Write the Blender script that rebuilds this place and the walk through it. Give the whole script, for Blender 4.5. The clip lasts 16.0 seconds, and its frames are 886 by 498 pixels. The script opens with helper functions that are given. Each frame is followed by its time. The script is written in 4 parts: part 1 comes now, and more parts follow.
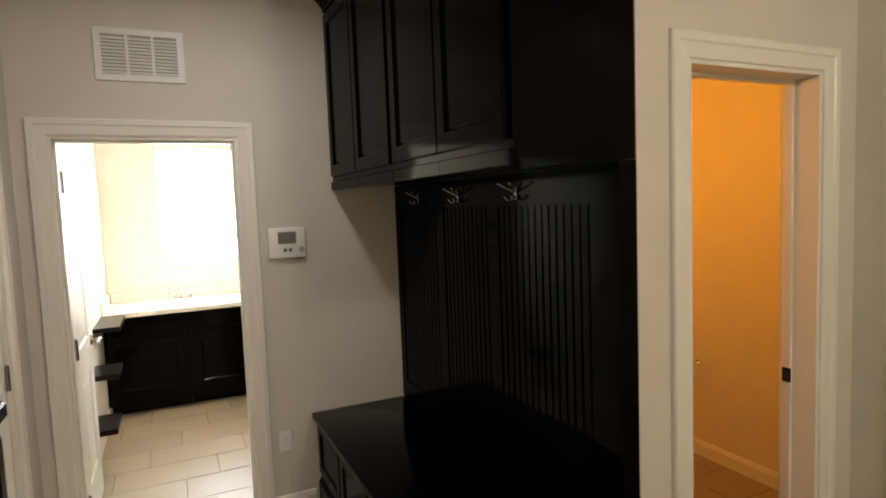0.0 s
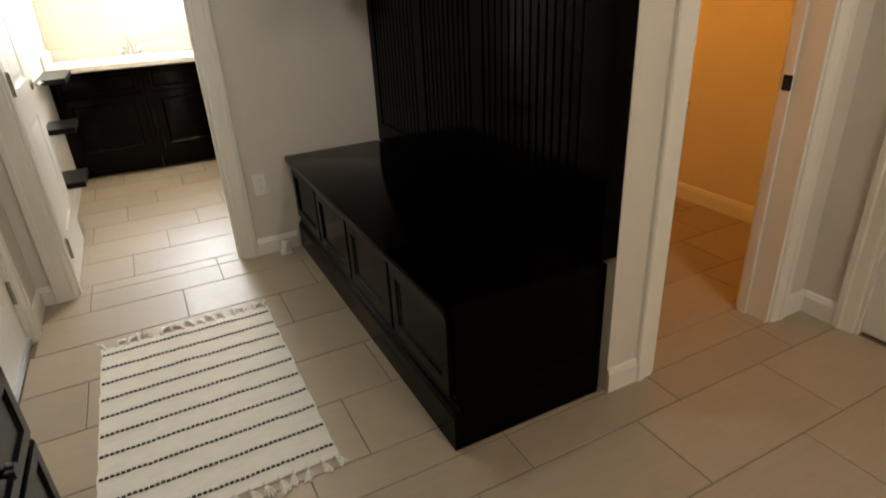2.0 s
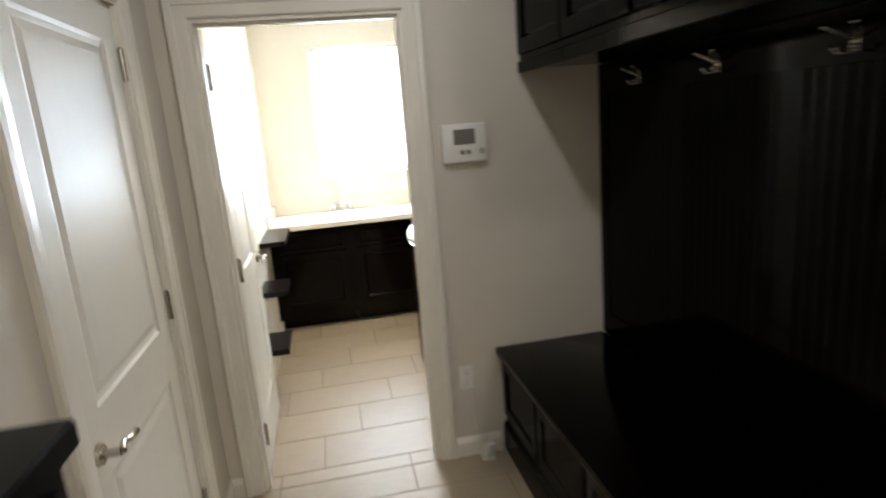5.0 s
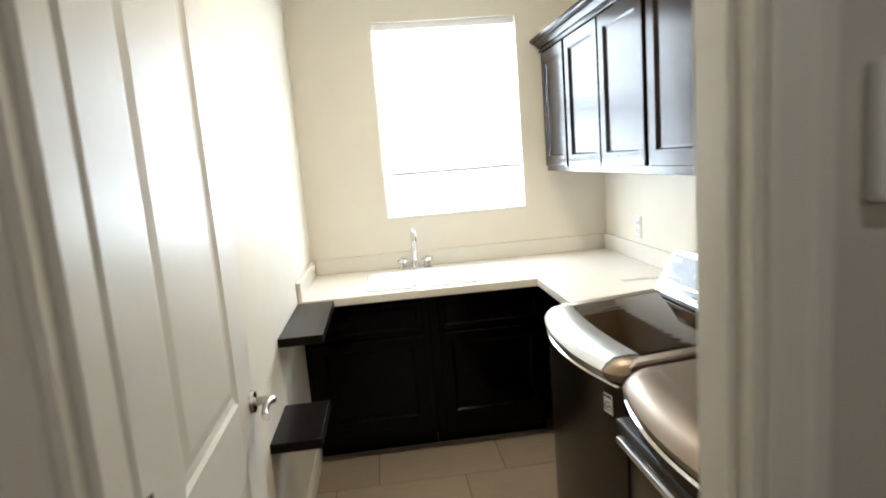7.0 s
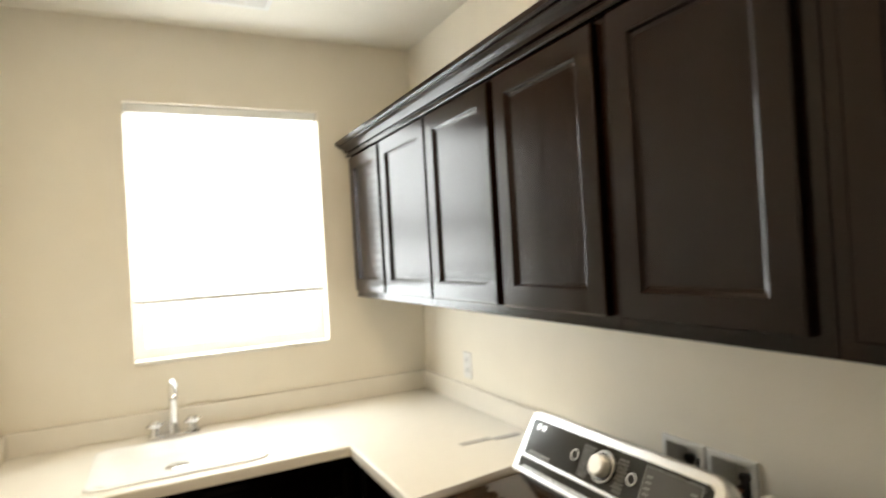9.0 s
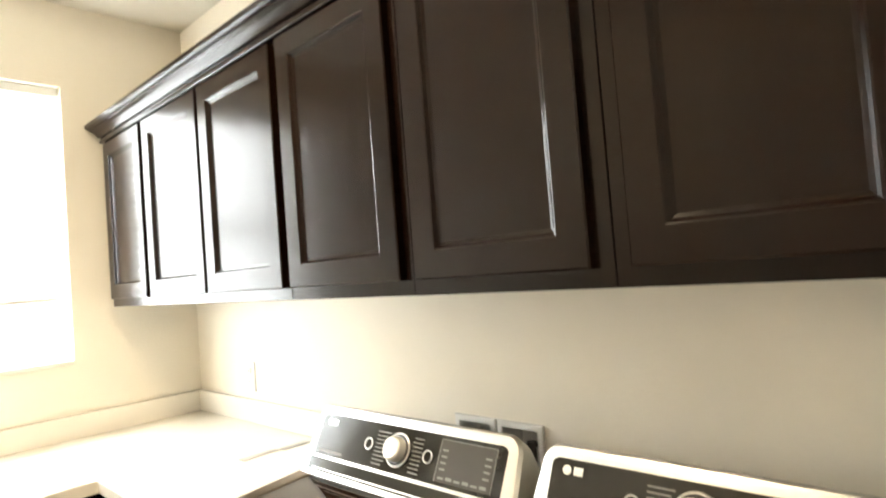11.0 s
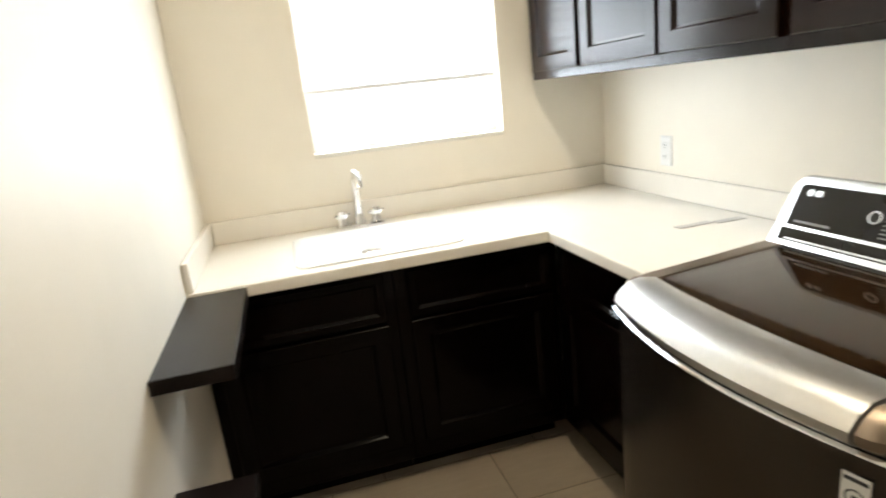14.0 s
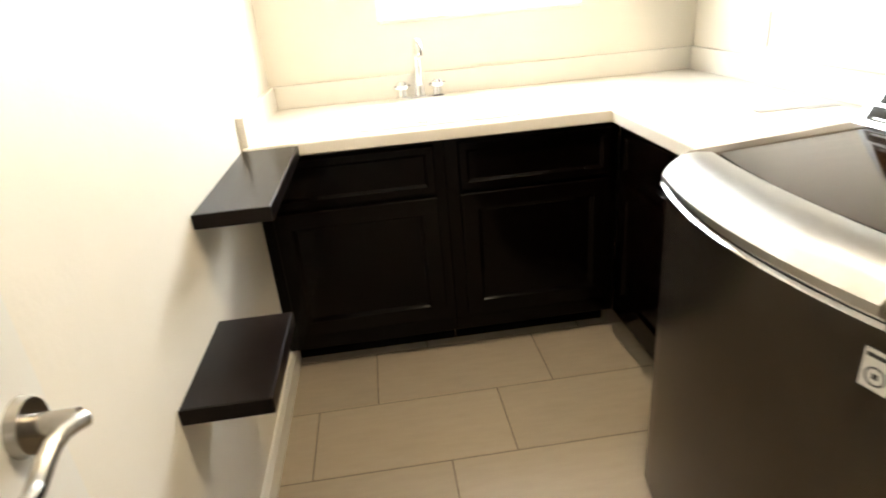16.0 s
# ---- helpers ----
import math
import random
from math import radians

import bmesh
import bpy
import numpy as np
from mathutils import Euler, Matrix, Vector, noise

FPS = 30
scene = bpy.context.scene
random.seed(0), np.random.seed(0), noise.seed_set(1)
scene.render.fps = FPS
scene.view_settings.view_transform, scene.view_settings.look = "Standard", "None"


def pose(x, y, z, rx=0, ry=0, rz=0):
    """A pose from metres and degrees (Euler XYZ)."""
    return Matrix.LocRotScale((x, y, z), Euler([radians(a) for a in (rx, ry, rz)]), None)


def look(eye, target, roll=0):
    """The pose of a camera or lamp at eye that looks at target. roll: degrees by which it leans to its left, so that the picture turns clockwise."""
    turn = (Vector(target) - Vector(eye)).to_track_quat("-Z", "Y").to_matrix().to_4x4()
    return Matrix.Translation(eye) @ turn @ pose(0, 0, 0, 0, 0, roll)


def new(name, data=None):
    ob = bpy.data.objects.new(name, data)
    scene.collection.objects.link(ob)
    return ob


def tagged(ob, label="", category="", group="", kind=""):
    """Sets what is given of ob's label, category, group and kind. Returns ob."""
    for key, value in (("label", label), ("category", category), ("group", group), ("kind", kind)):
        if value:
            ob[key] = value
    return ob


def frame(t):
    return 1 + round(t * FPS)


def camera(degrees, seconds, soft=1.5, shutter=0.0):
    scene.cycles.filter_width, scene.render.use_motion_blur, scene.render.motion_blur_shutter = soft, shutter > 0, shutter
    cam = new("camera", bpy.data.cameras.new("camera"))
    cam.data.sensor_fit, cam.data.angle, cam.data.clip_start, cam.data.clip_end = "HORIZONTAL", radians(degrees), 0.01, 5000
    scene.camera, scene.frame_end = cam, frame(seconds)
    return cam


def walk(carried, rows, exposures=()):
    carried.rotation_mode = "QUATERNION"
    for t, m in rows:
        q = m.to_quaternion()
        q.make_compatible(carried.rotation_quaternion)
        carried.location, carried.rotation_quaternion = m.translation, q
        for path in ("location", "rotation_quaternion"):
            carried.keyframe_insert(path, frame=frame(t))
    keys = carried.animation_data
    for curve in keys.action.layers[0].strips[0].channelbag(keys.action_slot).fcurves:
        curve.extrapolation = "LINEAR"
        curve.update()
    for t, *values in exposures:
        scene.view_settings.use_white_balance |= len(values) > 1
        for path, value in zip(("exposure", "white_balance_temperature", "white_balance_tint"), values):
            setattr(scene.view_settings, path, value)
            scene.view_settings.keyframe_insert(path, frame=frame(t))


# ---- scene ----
cam = camera(74.7, 16.0, soft=1.8, shutter=0.5)

PATH = [
    (0, (-0.439, -3.185, 1.664), (0.409, -1.38, 1.507), -2.2),
    (0.5, (-0.491, -3.126, 1.596), (0.401, -1.349, 1.379), -2.2),
    (1, (-0.439, -3.105, 1.485), (0.417, -1.362, 1.006), -2.4),
    (1.5, (-0.395, -3.108, 1.395), (0.426, -1.41, 0.73), -2.6),
    (2, (-0.391, -3.093, 1.364), (0.407, -1.47, 0.511), -3.0),
    (2.5, (-0.396, -3.139, 1.51), (0.39, -1.555, 0.576), -3.6),
    (3, (-0.432, -3.175, 1.621), (0.407, -1.558, 0.796), -3.3),
    (3.5, (-0.443, -3.186, 1.651), (0.455, -1.534, 0.97), -2.7),
    (4, (-0.511, -3.095, 1.664), (0.338, -1.378, 1.089), -3.1),
    (4.5, (-0.44, -2.906, 1.624), (0.173, -1.067, 1.131), -4.6),
    (5, (-0.457, -2.485, 1.591), (-0.104, -0.565, 1.157), -4.7),
    (5.2, (-0.43, -2.285, 1.606), (-0.158, -0.347, 1.194), -4.5),
    (7.5, (-0.551, -0.279, 1.475), (-0.357, 1.693, 1.2), -4.6),
    (8, (-0.513, -0.02, 1.519), (-0.301, 1.956, 1.294), -4.6),
    (8.5, (-0.47, 0.046, 1.539), (0.117, 1.954, 1.417), -3.5),
    (9, (-0.42, 0.037, 1.566), (0.473, 1.827, 1.578), -3.3),
    (9.2, (-0.415, 0.024, 1.579), (0.575, 1.761, 1.645), -3.3),
    (11.3, (-0.339, 0.149, 1.377), (1.156, 1.477, 1.399), -4.6),
    (11.5, (-0.33, 0.162, 1.353), (1.155, 1.5, 1.289), -4.5),
    (12, (-0.367, 0.228, 1.35), (1.025, 1.637, 1.073), -4.7),
    (12.5, (-0.41, 0.283, 1.359), (0.753, 1.863, 0.967), -5.6),
    (13, (-0.488, 0.309, 1.364), (0.455, 2.009, 0.892), -6.5),
    (13.5, (-0.566, 0.324, 1.377), (0.135, 2.128, 0.872), -7.0),
    (14, (-0.637, 0.342, 1.371), (-0.162, 2.215, 0.852), -6.3),
    (14.5, (-0.677, 0.359, 1.353), (-0.409, 2.259, 0.789), -5.5),
    (15, (-0.666, 0.366, 1.278), (-0.515, 2.245, 0.609), -5.3),
    (15.5, (-0.644, 0.363, 1.275), (-0.543, 2.198, 0.487), -5.2),
    (16, (-0.549, 0.315, 1.267), (-0.389, 2.136, 0.456), -5.0),
]
walk(cam, [(t, look(eye, target, roll)) for t, eye, target, roll in PATH],
     exposures=[(0, 0.28, 6650, 10), (2.5, 0.26, 6350, 10), (4.2, 0.28, 6250, 10), (5.2, 0.12, 6000, 9), (7.3, -0.8, 6100, 9), (8.0, -1.15, 6500, 10), (8.6, -1.12, 6900, 10), (9.0, -0.95, 7000, 10), (9.4, -0.95, 7000, 10),
                (11.3, 0.05, 7000, 10), (12.5, -0.28, 6600, 10), (13.5, -0.55, 6350, 10), (14.5, -0.68, 6350, 10), (15.2, -0.3, 6450, 10), (16, 0.1, 6650, 10)])

# ---- light ----
world = bpy.data.worlds.new("sky")
scene.world = world
world.use_nodes = True
wn = world.node_tree.nodes
sky = wn.new("ShaderNodeTexSky")
sky.sky_type, sky.sun_disc = "NISHITA", False
sky.sun_elevation, sky.sun_rotation = radians(40), radians(150)
wn["Background"].inputs[1].default_value = 0.15
world.node_tree.links.new(sky.outputs[0], wn["Background"].inputs[0])


def lamp(name, kind, m, power, colour, size=0.1, size_y=None):
    data = bpy.data.lights.new(name, kind)
    data.energy, data.color = power, colour
    if kind == "AREA":
        data.shape = "RECTANGLE" if size_y else "DISK"
        data.size = size
        if size_y:
            data.size_y = size_y
    elif kind == "POINT":
        data.shadow_soft_size = size
    ob = new(name, data)
    ob.matrix_world = m
    return ob


DAY = lamp("window_daylight", "AREA", pose(-0.095, 3.02, 1.73, -90), 122, (0.86, 0.94, 1.0), 0.9, 1.16)
CAN = lamp("ceiling_can_lamp", "AREA", pose(-0.12, -1.0, 2.755), 7.0, (1.0, 0.97, 0.92), 0.16)
# Unseen fill behind the start, added to light the south-facing walls.
HALL_FILL = lamp("hall_fill_lamp", "POINT", pose(0.7, -4.1, 2.55), 35, (1.0, 0.92, 0.80), 0.09)
LAUNDRY = lamp("laundry_ceiling_lamp", "AREA", pose(-0.1, 1.15, 2.575), 30, (1.0, 0.84, 0.60), 0.26)
BATH = lamp("bath_lamp", "AREA", pose(0.985, -0.6, 2.0, 0, -90, 0), 14, (1.0, 0.37, 0.025), 0.12, 0.55)

# ---- materials ----


def mat(name, colour, rough=0.5, metal=0.0, vary=0.08, scale=8.0, bump=0.0, bump_scale=60.0, stretch=(1, 1, 1), coat=0.0, spread=0.0, spec=0.5):
    """A surface with grain at two scales, fine relief and a spread of tone from piece to piece."""
    m = bpy.data.materials.new(name)
    m.use_nodes = True
    nt = m.node_tree
    bsdf = nt.nodes["Principled BSDF"]
    bsdf.inputs["Metallic"].default_value = metal
    bsdf.inputs["Coat Weight"].default_value = coat
    bsdf.inputs["Coat Roughness"].default_value = 0.12
    bsdf.inputs["Specular IOR Level"].default_value = spec
    tc = nt.nodes.new("ShaderNodeTexCoord")
    mp = nt.nodes.new("ShaderNodeMapping")
    mp.inputs["Scale"].default_value = stretch
    nt.links.new(tc.outputs["Object"], mp.inputs[0])
    big = nt.nodes.new("ShaderNodeTexNoise")
    big.inputs["Scale"].default_value, big.inputs["Detail"].default_value = scale * 0.25, 3
    fine = nt.nodes.new("ShaderNodeTexNoise")
    fine.inputs["Scale"].default_value, fine.inputs["Detail"].default_value = scale * 3, 5
    nt.links.new(mp.outputs[0], big.inputs[0])
    nt.links.new(mp.outputs[0], fine.inputs[0])
    add = nt.nodes.new("ShaderNodeMath")
    add.operation = "ADD"
    nt.links.new(big.outputs[0], add.inputs[0])
    nt.links.new(fine.outputs[0], add.inputs[1])
    last = add
    if spread:
        info = nt.nodes.new("ShaderNodeObjectInfo")
        rnd = nt.nodes.new("ShaderNodeMath")
        rnd.operation = "MULTIPLY_ADD"
        nt.links.new(info.outputs["Random"], rnd.inputs[0])
        rnd.inputs[1].default_value = spread
        nt.links.new(add.outputs[0], rnd.inputs[2])
        last = rnd
    ramp = nt.nodes.new("ShaderNodeMapRange")
    ramp.inputs[1].default_value, ramp.inputs[2].default_value = 0.6, 1.4 + spread
    ramp.inputs[3].default_value, ramp.inputs[4].default_value = 1 - vary, 1 + vary
    nt.links.new(last.outputs[0], ramp.inputs[0])
    mix = nt.nodes.new("ShaderNodeMix")
    mix.data_type, mix.blend_type = "RGBA", "MULTIPLY"
    mix.inputs[0].default_value = 1
    mix.inputs[6].default_value = (*colour, 1)
    nt.links.new(ramp.outputs[0], mix.inputs[7])
    nt.links.new(mix.outputs[2], bsdf.inputs["Base Color"])
    rr = nt.nodes.new("ShaderNodeMapRange")
    rr.inputs[1].default_value, rr.inputs[2].default_value = 0.3, 0.7
    rr.inputs[3].default_value, rr.inputs[4].default_value = rough * 0.95, min(1, rough * 1.05)
    nt.links.new(big.outputs[0], rr.inputs[0])
    nt.links.new(rr.outputs[0], bsdf.inputs["Roughness"])
    if bump:
        tex = nt.nodes.new("ShaderNodeTexNoise")
        tex.inputs["Scale"].default_value, tex.inputs["Detail"].default_value = bump_scale, 4
        nt.links.new(mp.outputs[0], tex.inputs[0])
        bp = nt.nodes.new("ShaderNodeBump")
        bp.inputs["Strength"].default_value, bp.inputs["Distance"].default_value = bump, 0.002
        nt.links.new(tex.outputs[0], bp.inputs["Height"])
        nt.links.new(bp.outputs[0], bsdf.inputs["Normal"])
    return m


WALL = mat("beige_wall_paint", (0.64, 0.595, 0.525), 0.6, vary=0.03, scale=2, bump=0.35, bump_scale=90)
LWALL = mat("cream_wall_paint", (0.82, 0.765, 0.66), 0.5, vary=0.03, scale=2, bump=0.35, bump_scale=90, spec=0.3)
BWALL = mat("tan_wall_paint", (0.70, 0.62, 0.47), 0.6, vary=0.03, scale=2, bump=0.35, bump_scale=90)
CEIL = mat("ceiling_paint", (0.82, 0.78, 0.69), 0.8, vary=0.03, scale=2, bump=0.5, bump_scale=70)
TRIM = mat("white_trim_paint", (0.78, 0.75, 0.68), 0.32, vary=0.02, scale=3, bump=0.06, bump_scale=40)
DOOR = mat("white_door_paint", (0.78, 0.76, 0.70), 0.38, vary=0.02, scale=3, bump=0.12, bump_scale=60, stretch=(4, 4, 0.4))
# Hall espresso: crushed shadow tone is put into its near-black base colour.
ESP = mat("shaded_espresso_wood", (0.0010, 0.0005, 0.0004), 0.11, vary=0.2, scale=10, stretch=(5, 5, 0.5), spec=0.04)
# Same wood as ESPL, a darker copy with the shade in its colour.
ESPB = mat("shaded_base_cabinet_wood", (0.0016, 0.0008, 0.0006), 0.12, vary=0.2, scale=10, stretch=(5, 5, 0.5), spec=0.11)
ESPL = mat("espresso_cabinet_wood", (0.0065, 0.0024, 0.0013), 0.19, vary=0.3, scale=10, stretch=(5, 5, 0.5), spec=0.18)
SHELF = mat("espresso_laminate", (0.006, 0.0032, 0.0024), 0.30, spec=0.16, vary=0.3, scale=12, bump=0.1, stretch=(6, 0.6, 6))
TILE = mat("taupe_floor_tile", (0.335, 0.272, 0.198), 0.45, vary=0.15, scale=5, bump=0.12, bump_scale=30, stretch=(0.6, 3, 1), spread=0.5)
GROUT = mat("dark_grout", (0.15, 0.12, 0.088), 0.9, vary=0.15, scale=30, bump=0.4)
COUNTER = mat("cream_solid_surface", (0.82, 0.775, 0.69), 0.26, vary=0.02, scale=5)
PORC = mat("white_porcelain", (0.85, 0.84, 0.80), 0.15, vary=0.01)
PLASTIC = mat("white_plastic", (0.80, 0.79, 0.76), 0.35, vary=0.02)
GREYP = mat("grey_display", (0.16, 0.15, 0.145), 0.25, vary=0.05)
SMOKE = mat("smoked_display", (0.045, 0.042, 0.038), 0.2, vary=0.05)
DARKP = mat("dark_slot", (0.02, 0.02, 0.02), 0.5, vary=0.1)
NICKEL = mat("satin_nickel", (0.42, 0.39, 0.35), 0.25, metal=1.0, vary=0.06, scale=40)
CHROME = mat("chrome", (0.80, 0.80, 0.80), 0.08, metal=1.0, vary=0.02)
COPPER = mat("red_brown_lever", (0.22, 0.07, 0.035), 0.4, vary=0.1)
BRONZE = mat("dark_bronze", (0.05, 0.04, 0.035), 0.3, metal=0.9, vary=0.1)
STEEL = mat("graphite_steel", (0.27, 0.215, 0.165), 0.40, metal=0.9, vary=0.03, scale=4)
BODY = mat("dark_graphite_panel", (0.075, 0.060, 0.047), 0.26, metal=0.85, vary=0.04, scale=4)
SILVER = mat("brushed_silver", (0.66, 0.65, 0.63), 0.36, metal=0.95, vary=0.05, scale=30)
KNOB = mat("satin_silver_knob", (0.82, 0.80, 0.76), 0.3, metal=0.6, vary=0.02)
LIDGLASS = mat("dark_tinted_lid_glass", (0.020, 0.009, 0.003), 0.04, vary=0.1, coat=0.15, spec=0.6)
PANEL = mat("black_gloss_panel", (0.012, 0.011, 0.010), 0.14, vary=0.05, spec=0.35)
PRINT = mat("grey_print", (0.15, 0.147, 0.138), 0.5, vary=0.05)
RUG = mat("off_white_cotton", (0.72, 0.70, 0.64), 0.95, vary=0.12, scale=60, bump=0.9, bump_scale=220, stretch=(1, 4, 1))
YARN = mat("black_yarn", (0.03, 0.03, 0.032), 0.95, vary=0.2, scale=80)
PAPER = mat("grey_paper_label", (0.42, 0.40, 0.37), 0.6, vary=0.2, scale=60)
NAVY = mat("black_blue_paint", (0.003, 0.0034, 0.0045), 0.24, spec=0.14, vary=0.25, scale=12, bump=0.1)
ALU = mat("aluminium", (0.6, 0.62, 0.65), 0.3, metal=1.0, vary=0.05)
VINYL = mat("white_vinyl", (0.82, 0.82, 0.80), 0.35, vary=0.01)


def blind_mat():
    m = bpy.data.materials.new("white_shade_cloth")
    m.use_nodes = True
    nt = m.node_tree
    out = nt.nodes["Material Output"]
    d, t, mx = nt.nodes.new("ShaderNodeBsdfDiffuse"), nt.nodes.new("ShaderNodeBsdfTranslucent"), nt.nodes.new("ShaderNodeMixShader")
    nz = nt.nodes.new("ShaderNodeTexNoise")
    nz.inputs["Scale"].default_value = 120
    rp = nt.nodes.new("ShaderNodeMapRange")
    rp.inputs[3].default_value, rp.inputs[4].default_value = 0.86, 0.96
    nt.links.new(nz.outputs[0], rp.inputs[0])
    for b in (d, t):
        nt.links.new(rp.outputs[0], b.inputs[0])
    mx.inputs[0].default_value = 0.6
    nt.links.new(d.outputs[0], mx.inputs[1])
    nt.links.new(t.outputs[0], mx.inputs[2])
    nt.links.new(mx.outputs[0], out.inputs[0])
    return m


def glass_mat():
    m = bpy.data.materials.new("window_glass")
    m.use_nodes = True
    b = m.node_tree.nodes["Principled BSDF"]
    b.inputs["Transmission Weight"].default_value, b.inputs["Roughness"].default_value = 1.0, 0.0
    b.inputs["IOR"].default_value = 1.1
    return m


BLIND, GLASS = blind_mat(), glass_mat()
GLOW = bpy.data.materials.new("lamp_diffuser")
GLOW.use_nodes = True
GLOW.node_tree.nodes["Principled BSDF"].inputs["Emission Color"].default_value = (1, 0.85, 0.6, 1)
GLOW.node_tree.nodes["Principled BSDF"].inputs["Emission Strength"].default_value = 2.0

# ---- mesh helpers ----


def box(bm, x0, x1, y0, y1, z0, z1, bevel=0.0, seg=1):
    """Adds a box, with bevelled edges where asked."""
    g = bmesh.new() if bevel else bm
    v = [g.verts.new((x, y, z)) for x in (x0, x1) for y in (y0, y1) for z in (z0, z1)]
    for f in ((0, 1, 3, 2), (4, 6, 7, 5), (0, 4, 5, 1), (2, 3, 7, 6), (0, 2, 6, 4), (1, 5, 7, 3)):
        g.faces.new([v[i] for i in f])
    if bevel:
        bmesh.ops.bevel(g, geom=list(g.edges), offset=bevel, segments=seg, affect="EDGES", profile=0.5)
        merge(bm, g)
    return bm


def merge(bm, g):
    me = bpy.data.meshes.new("tmp")
    g.to_mesh(me)
    bm.from_mesh(me)
    bpy.data.meshes.remove(me)
    g.free()


def boxm(*a, **k):
    return box(bmesh.new(), *a, **k)


def cyl(bm, p, q, r, r2=None, n=16):
    """Adds a cylinder or cone from p to q."""
    p, q = Vector(p), Vector(q)
    turn = (q - p).to_track_quat("Z", "Y").to_matrix()
    rings = []
    for c, rad in ((p, r), (q, r if r2 is None else r2)):
        rings.append([bm.verts.new(c + turn @ Vector((rad * math.cos(2 * math.pi * i / n), rad * math.sin(2 * math.pi * i / n), 0))) for i in range(n)])
    for i in range(n):
        bm.faces.new((rings[0][i], rings[0][(i + 1) % n], rings[1][(i + 1) % n], rings[1][i]))
    bm.faces.new(rings[0][::-1])
    bm.faces.new(rings[1])
    return bm


def tube(bm, pts, r, n=10):
    """Adds a round bar along a path."""
    pts = [Vector(p) for p in pts]
    rings = []
    for i, p in enumerate(pts):
        d = pts[min(i + 1, len(pts) - 1)] - pts[max(i - 1, 0)]
        turn = d.to_track_quat("Z", "Y").to_matrix()
        rings.append([bm.verts.new(p + turn @ Vector((r * math.cos(2 * math.pi * k / n), r * math.sin(2 * math.pi * k / n), 0))) for k in range(n)])
    for a, b in zip(rings, rings[1:]):
        off = min(range(n), key=lambda k: (a[0].co - b[k].co).length)
        for k in range(n):
            bm.faces.new((a[k], a[(k + 1) % n], b[(k + 1 + off) % n], b[(k + off) % n]))
    bm.faces.new(rings[0][::-1])
    bm.faces.new(rings[-1])
    return bm


def prism(bm, outline, a, b, axis="x"):
    """Adds a solid: a closed outline carried from a to b along an axis."""
    def at(u, v, w):
        return (w, u, v) if axis == "x" else (u, w, v) if axis == "y" else (u, v, w)
    lo = [bm.verts.new(at(u, v, a)) for u, v in outline]
    hi = [bm.verts.new(at(u, v, b)) for u, v in outline]
    n = len(outline)
    for i in range(n):
        bm.faces.new((lo[i], lo[(i + 1) % n], hi[(i + 1) % n], hi[i]))
    bm.faces.new(lo[::-1])
    bm.faces.new(hi)
    return bm


def rings(bm, w, h, steps, back, x0=0.0, z0=0.0):
    """Adds a panel facing -Y, of width w and height h: rings of (inset, depth), closed at the back."""
    loops = []
    for ins, y in [(0, back)] + list(steps):
        loops.append([bm.verts.new((x0 + x, y, z0 + z)) for x, z in ((ins, ins), (w - ins, ins), (w - ins, h - ins), (ins, h - ins))])
    for a, b in zip(loops, loops[1:]):
        for i in range(4):
            bm.faces.new((a[i], a[(i + 1) % 4], b[(i + 1) % 4], b[i]))
    bm.faces.new(loops[-1])
    bm.faces.new(loops[0][::-1])
    return bm


def part(name, bm, material, parent=None, label="", smooth=False, m=None):
    """Links a bmesh as one mesh object, under a thing where one is given."""
    bmesh.ops.recalc_face_normals(bm, faces=list(bm.faces))
    me = bpy.data.meshes.new(name)
    bm.to_mesh(me)
    bm.free()
    me.materials.append(material)
    if smooth:
        me.shade_smooth()
        me.set_sharp_from_angle(angle=radians(35))
    ob = new(name, me)
    if parent:
        ob.parent = parent
    if m is not None:
        ob.matrix_basis = m
    if label:
        ob["label"] = label
    return ob


def thing(name, m, label, category, group=""):
    ob = new(name)
    ob.empty_display_size = 0.05
    ob.matrix_basis = m
    return tagged(ob, label, category, group)


def structure(name, bm, material, label, m=None, category="", smooth=False):
    return tagged(part(name, bm, material, None, "", smooth, m), label, category, kind="structure")


def wall_x(x0, x1, y0, y1, z0, z1, holes=()):
    """A wall along X with holes of (xa, xb, za, zb)."""
    bm = bmesh.new()
    xs = sorted({x0, x1, *(h[0] for h in holes), *(h[1] for h in holes)})
    zs = sorted({z0, z1, *(h[2] for h in holes), *(h[3] for h in holes)})
    for a, b in zip(xs, xs[1:]):
        for c, d in zip(zs, zs[1:]):
            if not any(h[0] <= (a + b) / 2 <= h[1] and h[2] <= (c + d) / 2 <= h[3] for h in holes):
                box(bm, a, b, y0, y1, c, d)
    bmesh.ops.remove_doubles(bm, verts=bm.verts, dist=1e-5)
    seen = {}
    for f in bm.faces:
        seen.setdefault(tuple(round(v, 4) for v in f.calc_center_median()), []).append(f)
    bmesh.ops.delete(bm, geom=[f for fs in seen.values() if len(fs) > 1 for f in fs], context="FACES_ONLY")
    return bm


def swap(bm):
    """Turns a wall along X into one along Y."""
    for v in bm.verts:
        v.co.x, v.co.y = v.co.y, v.co.x
    return bm


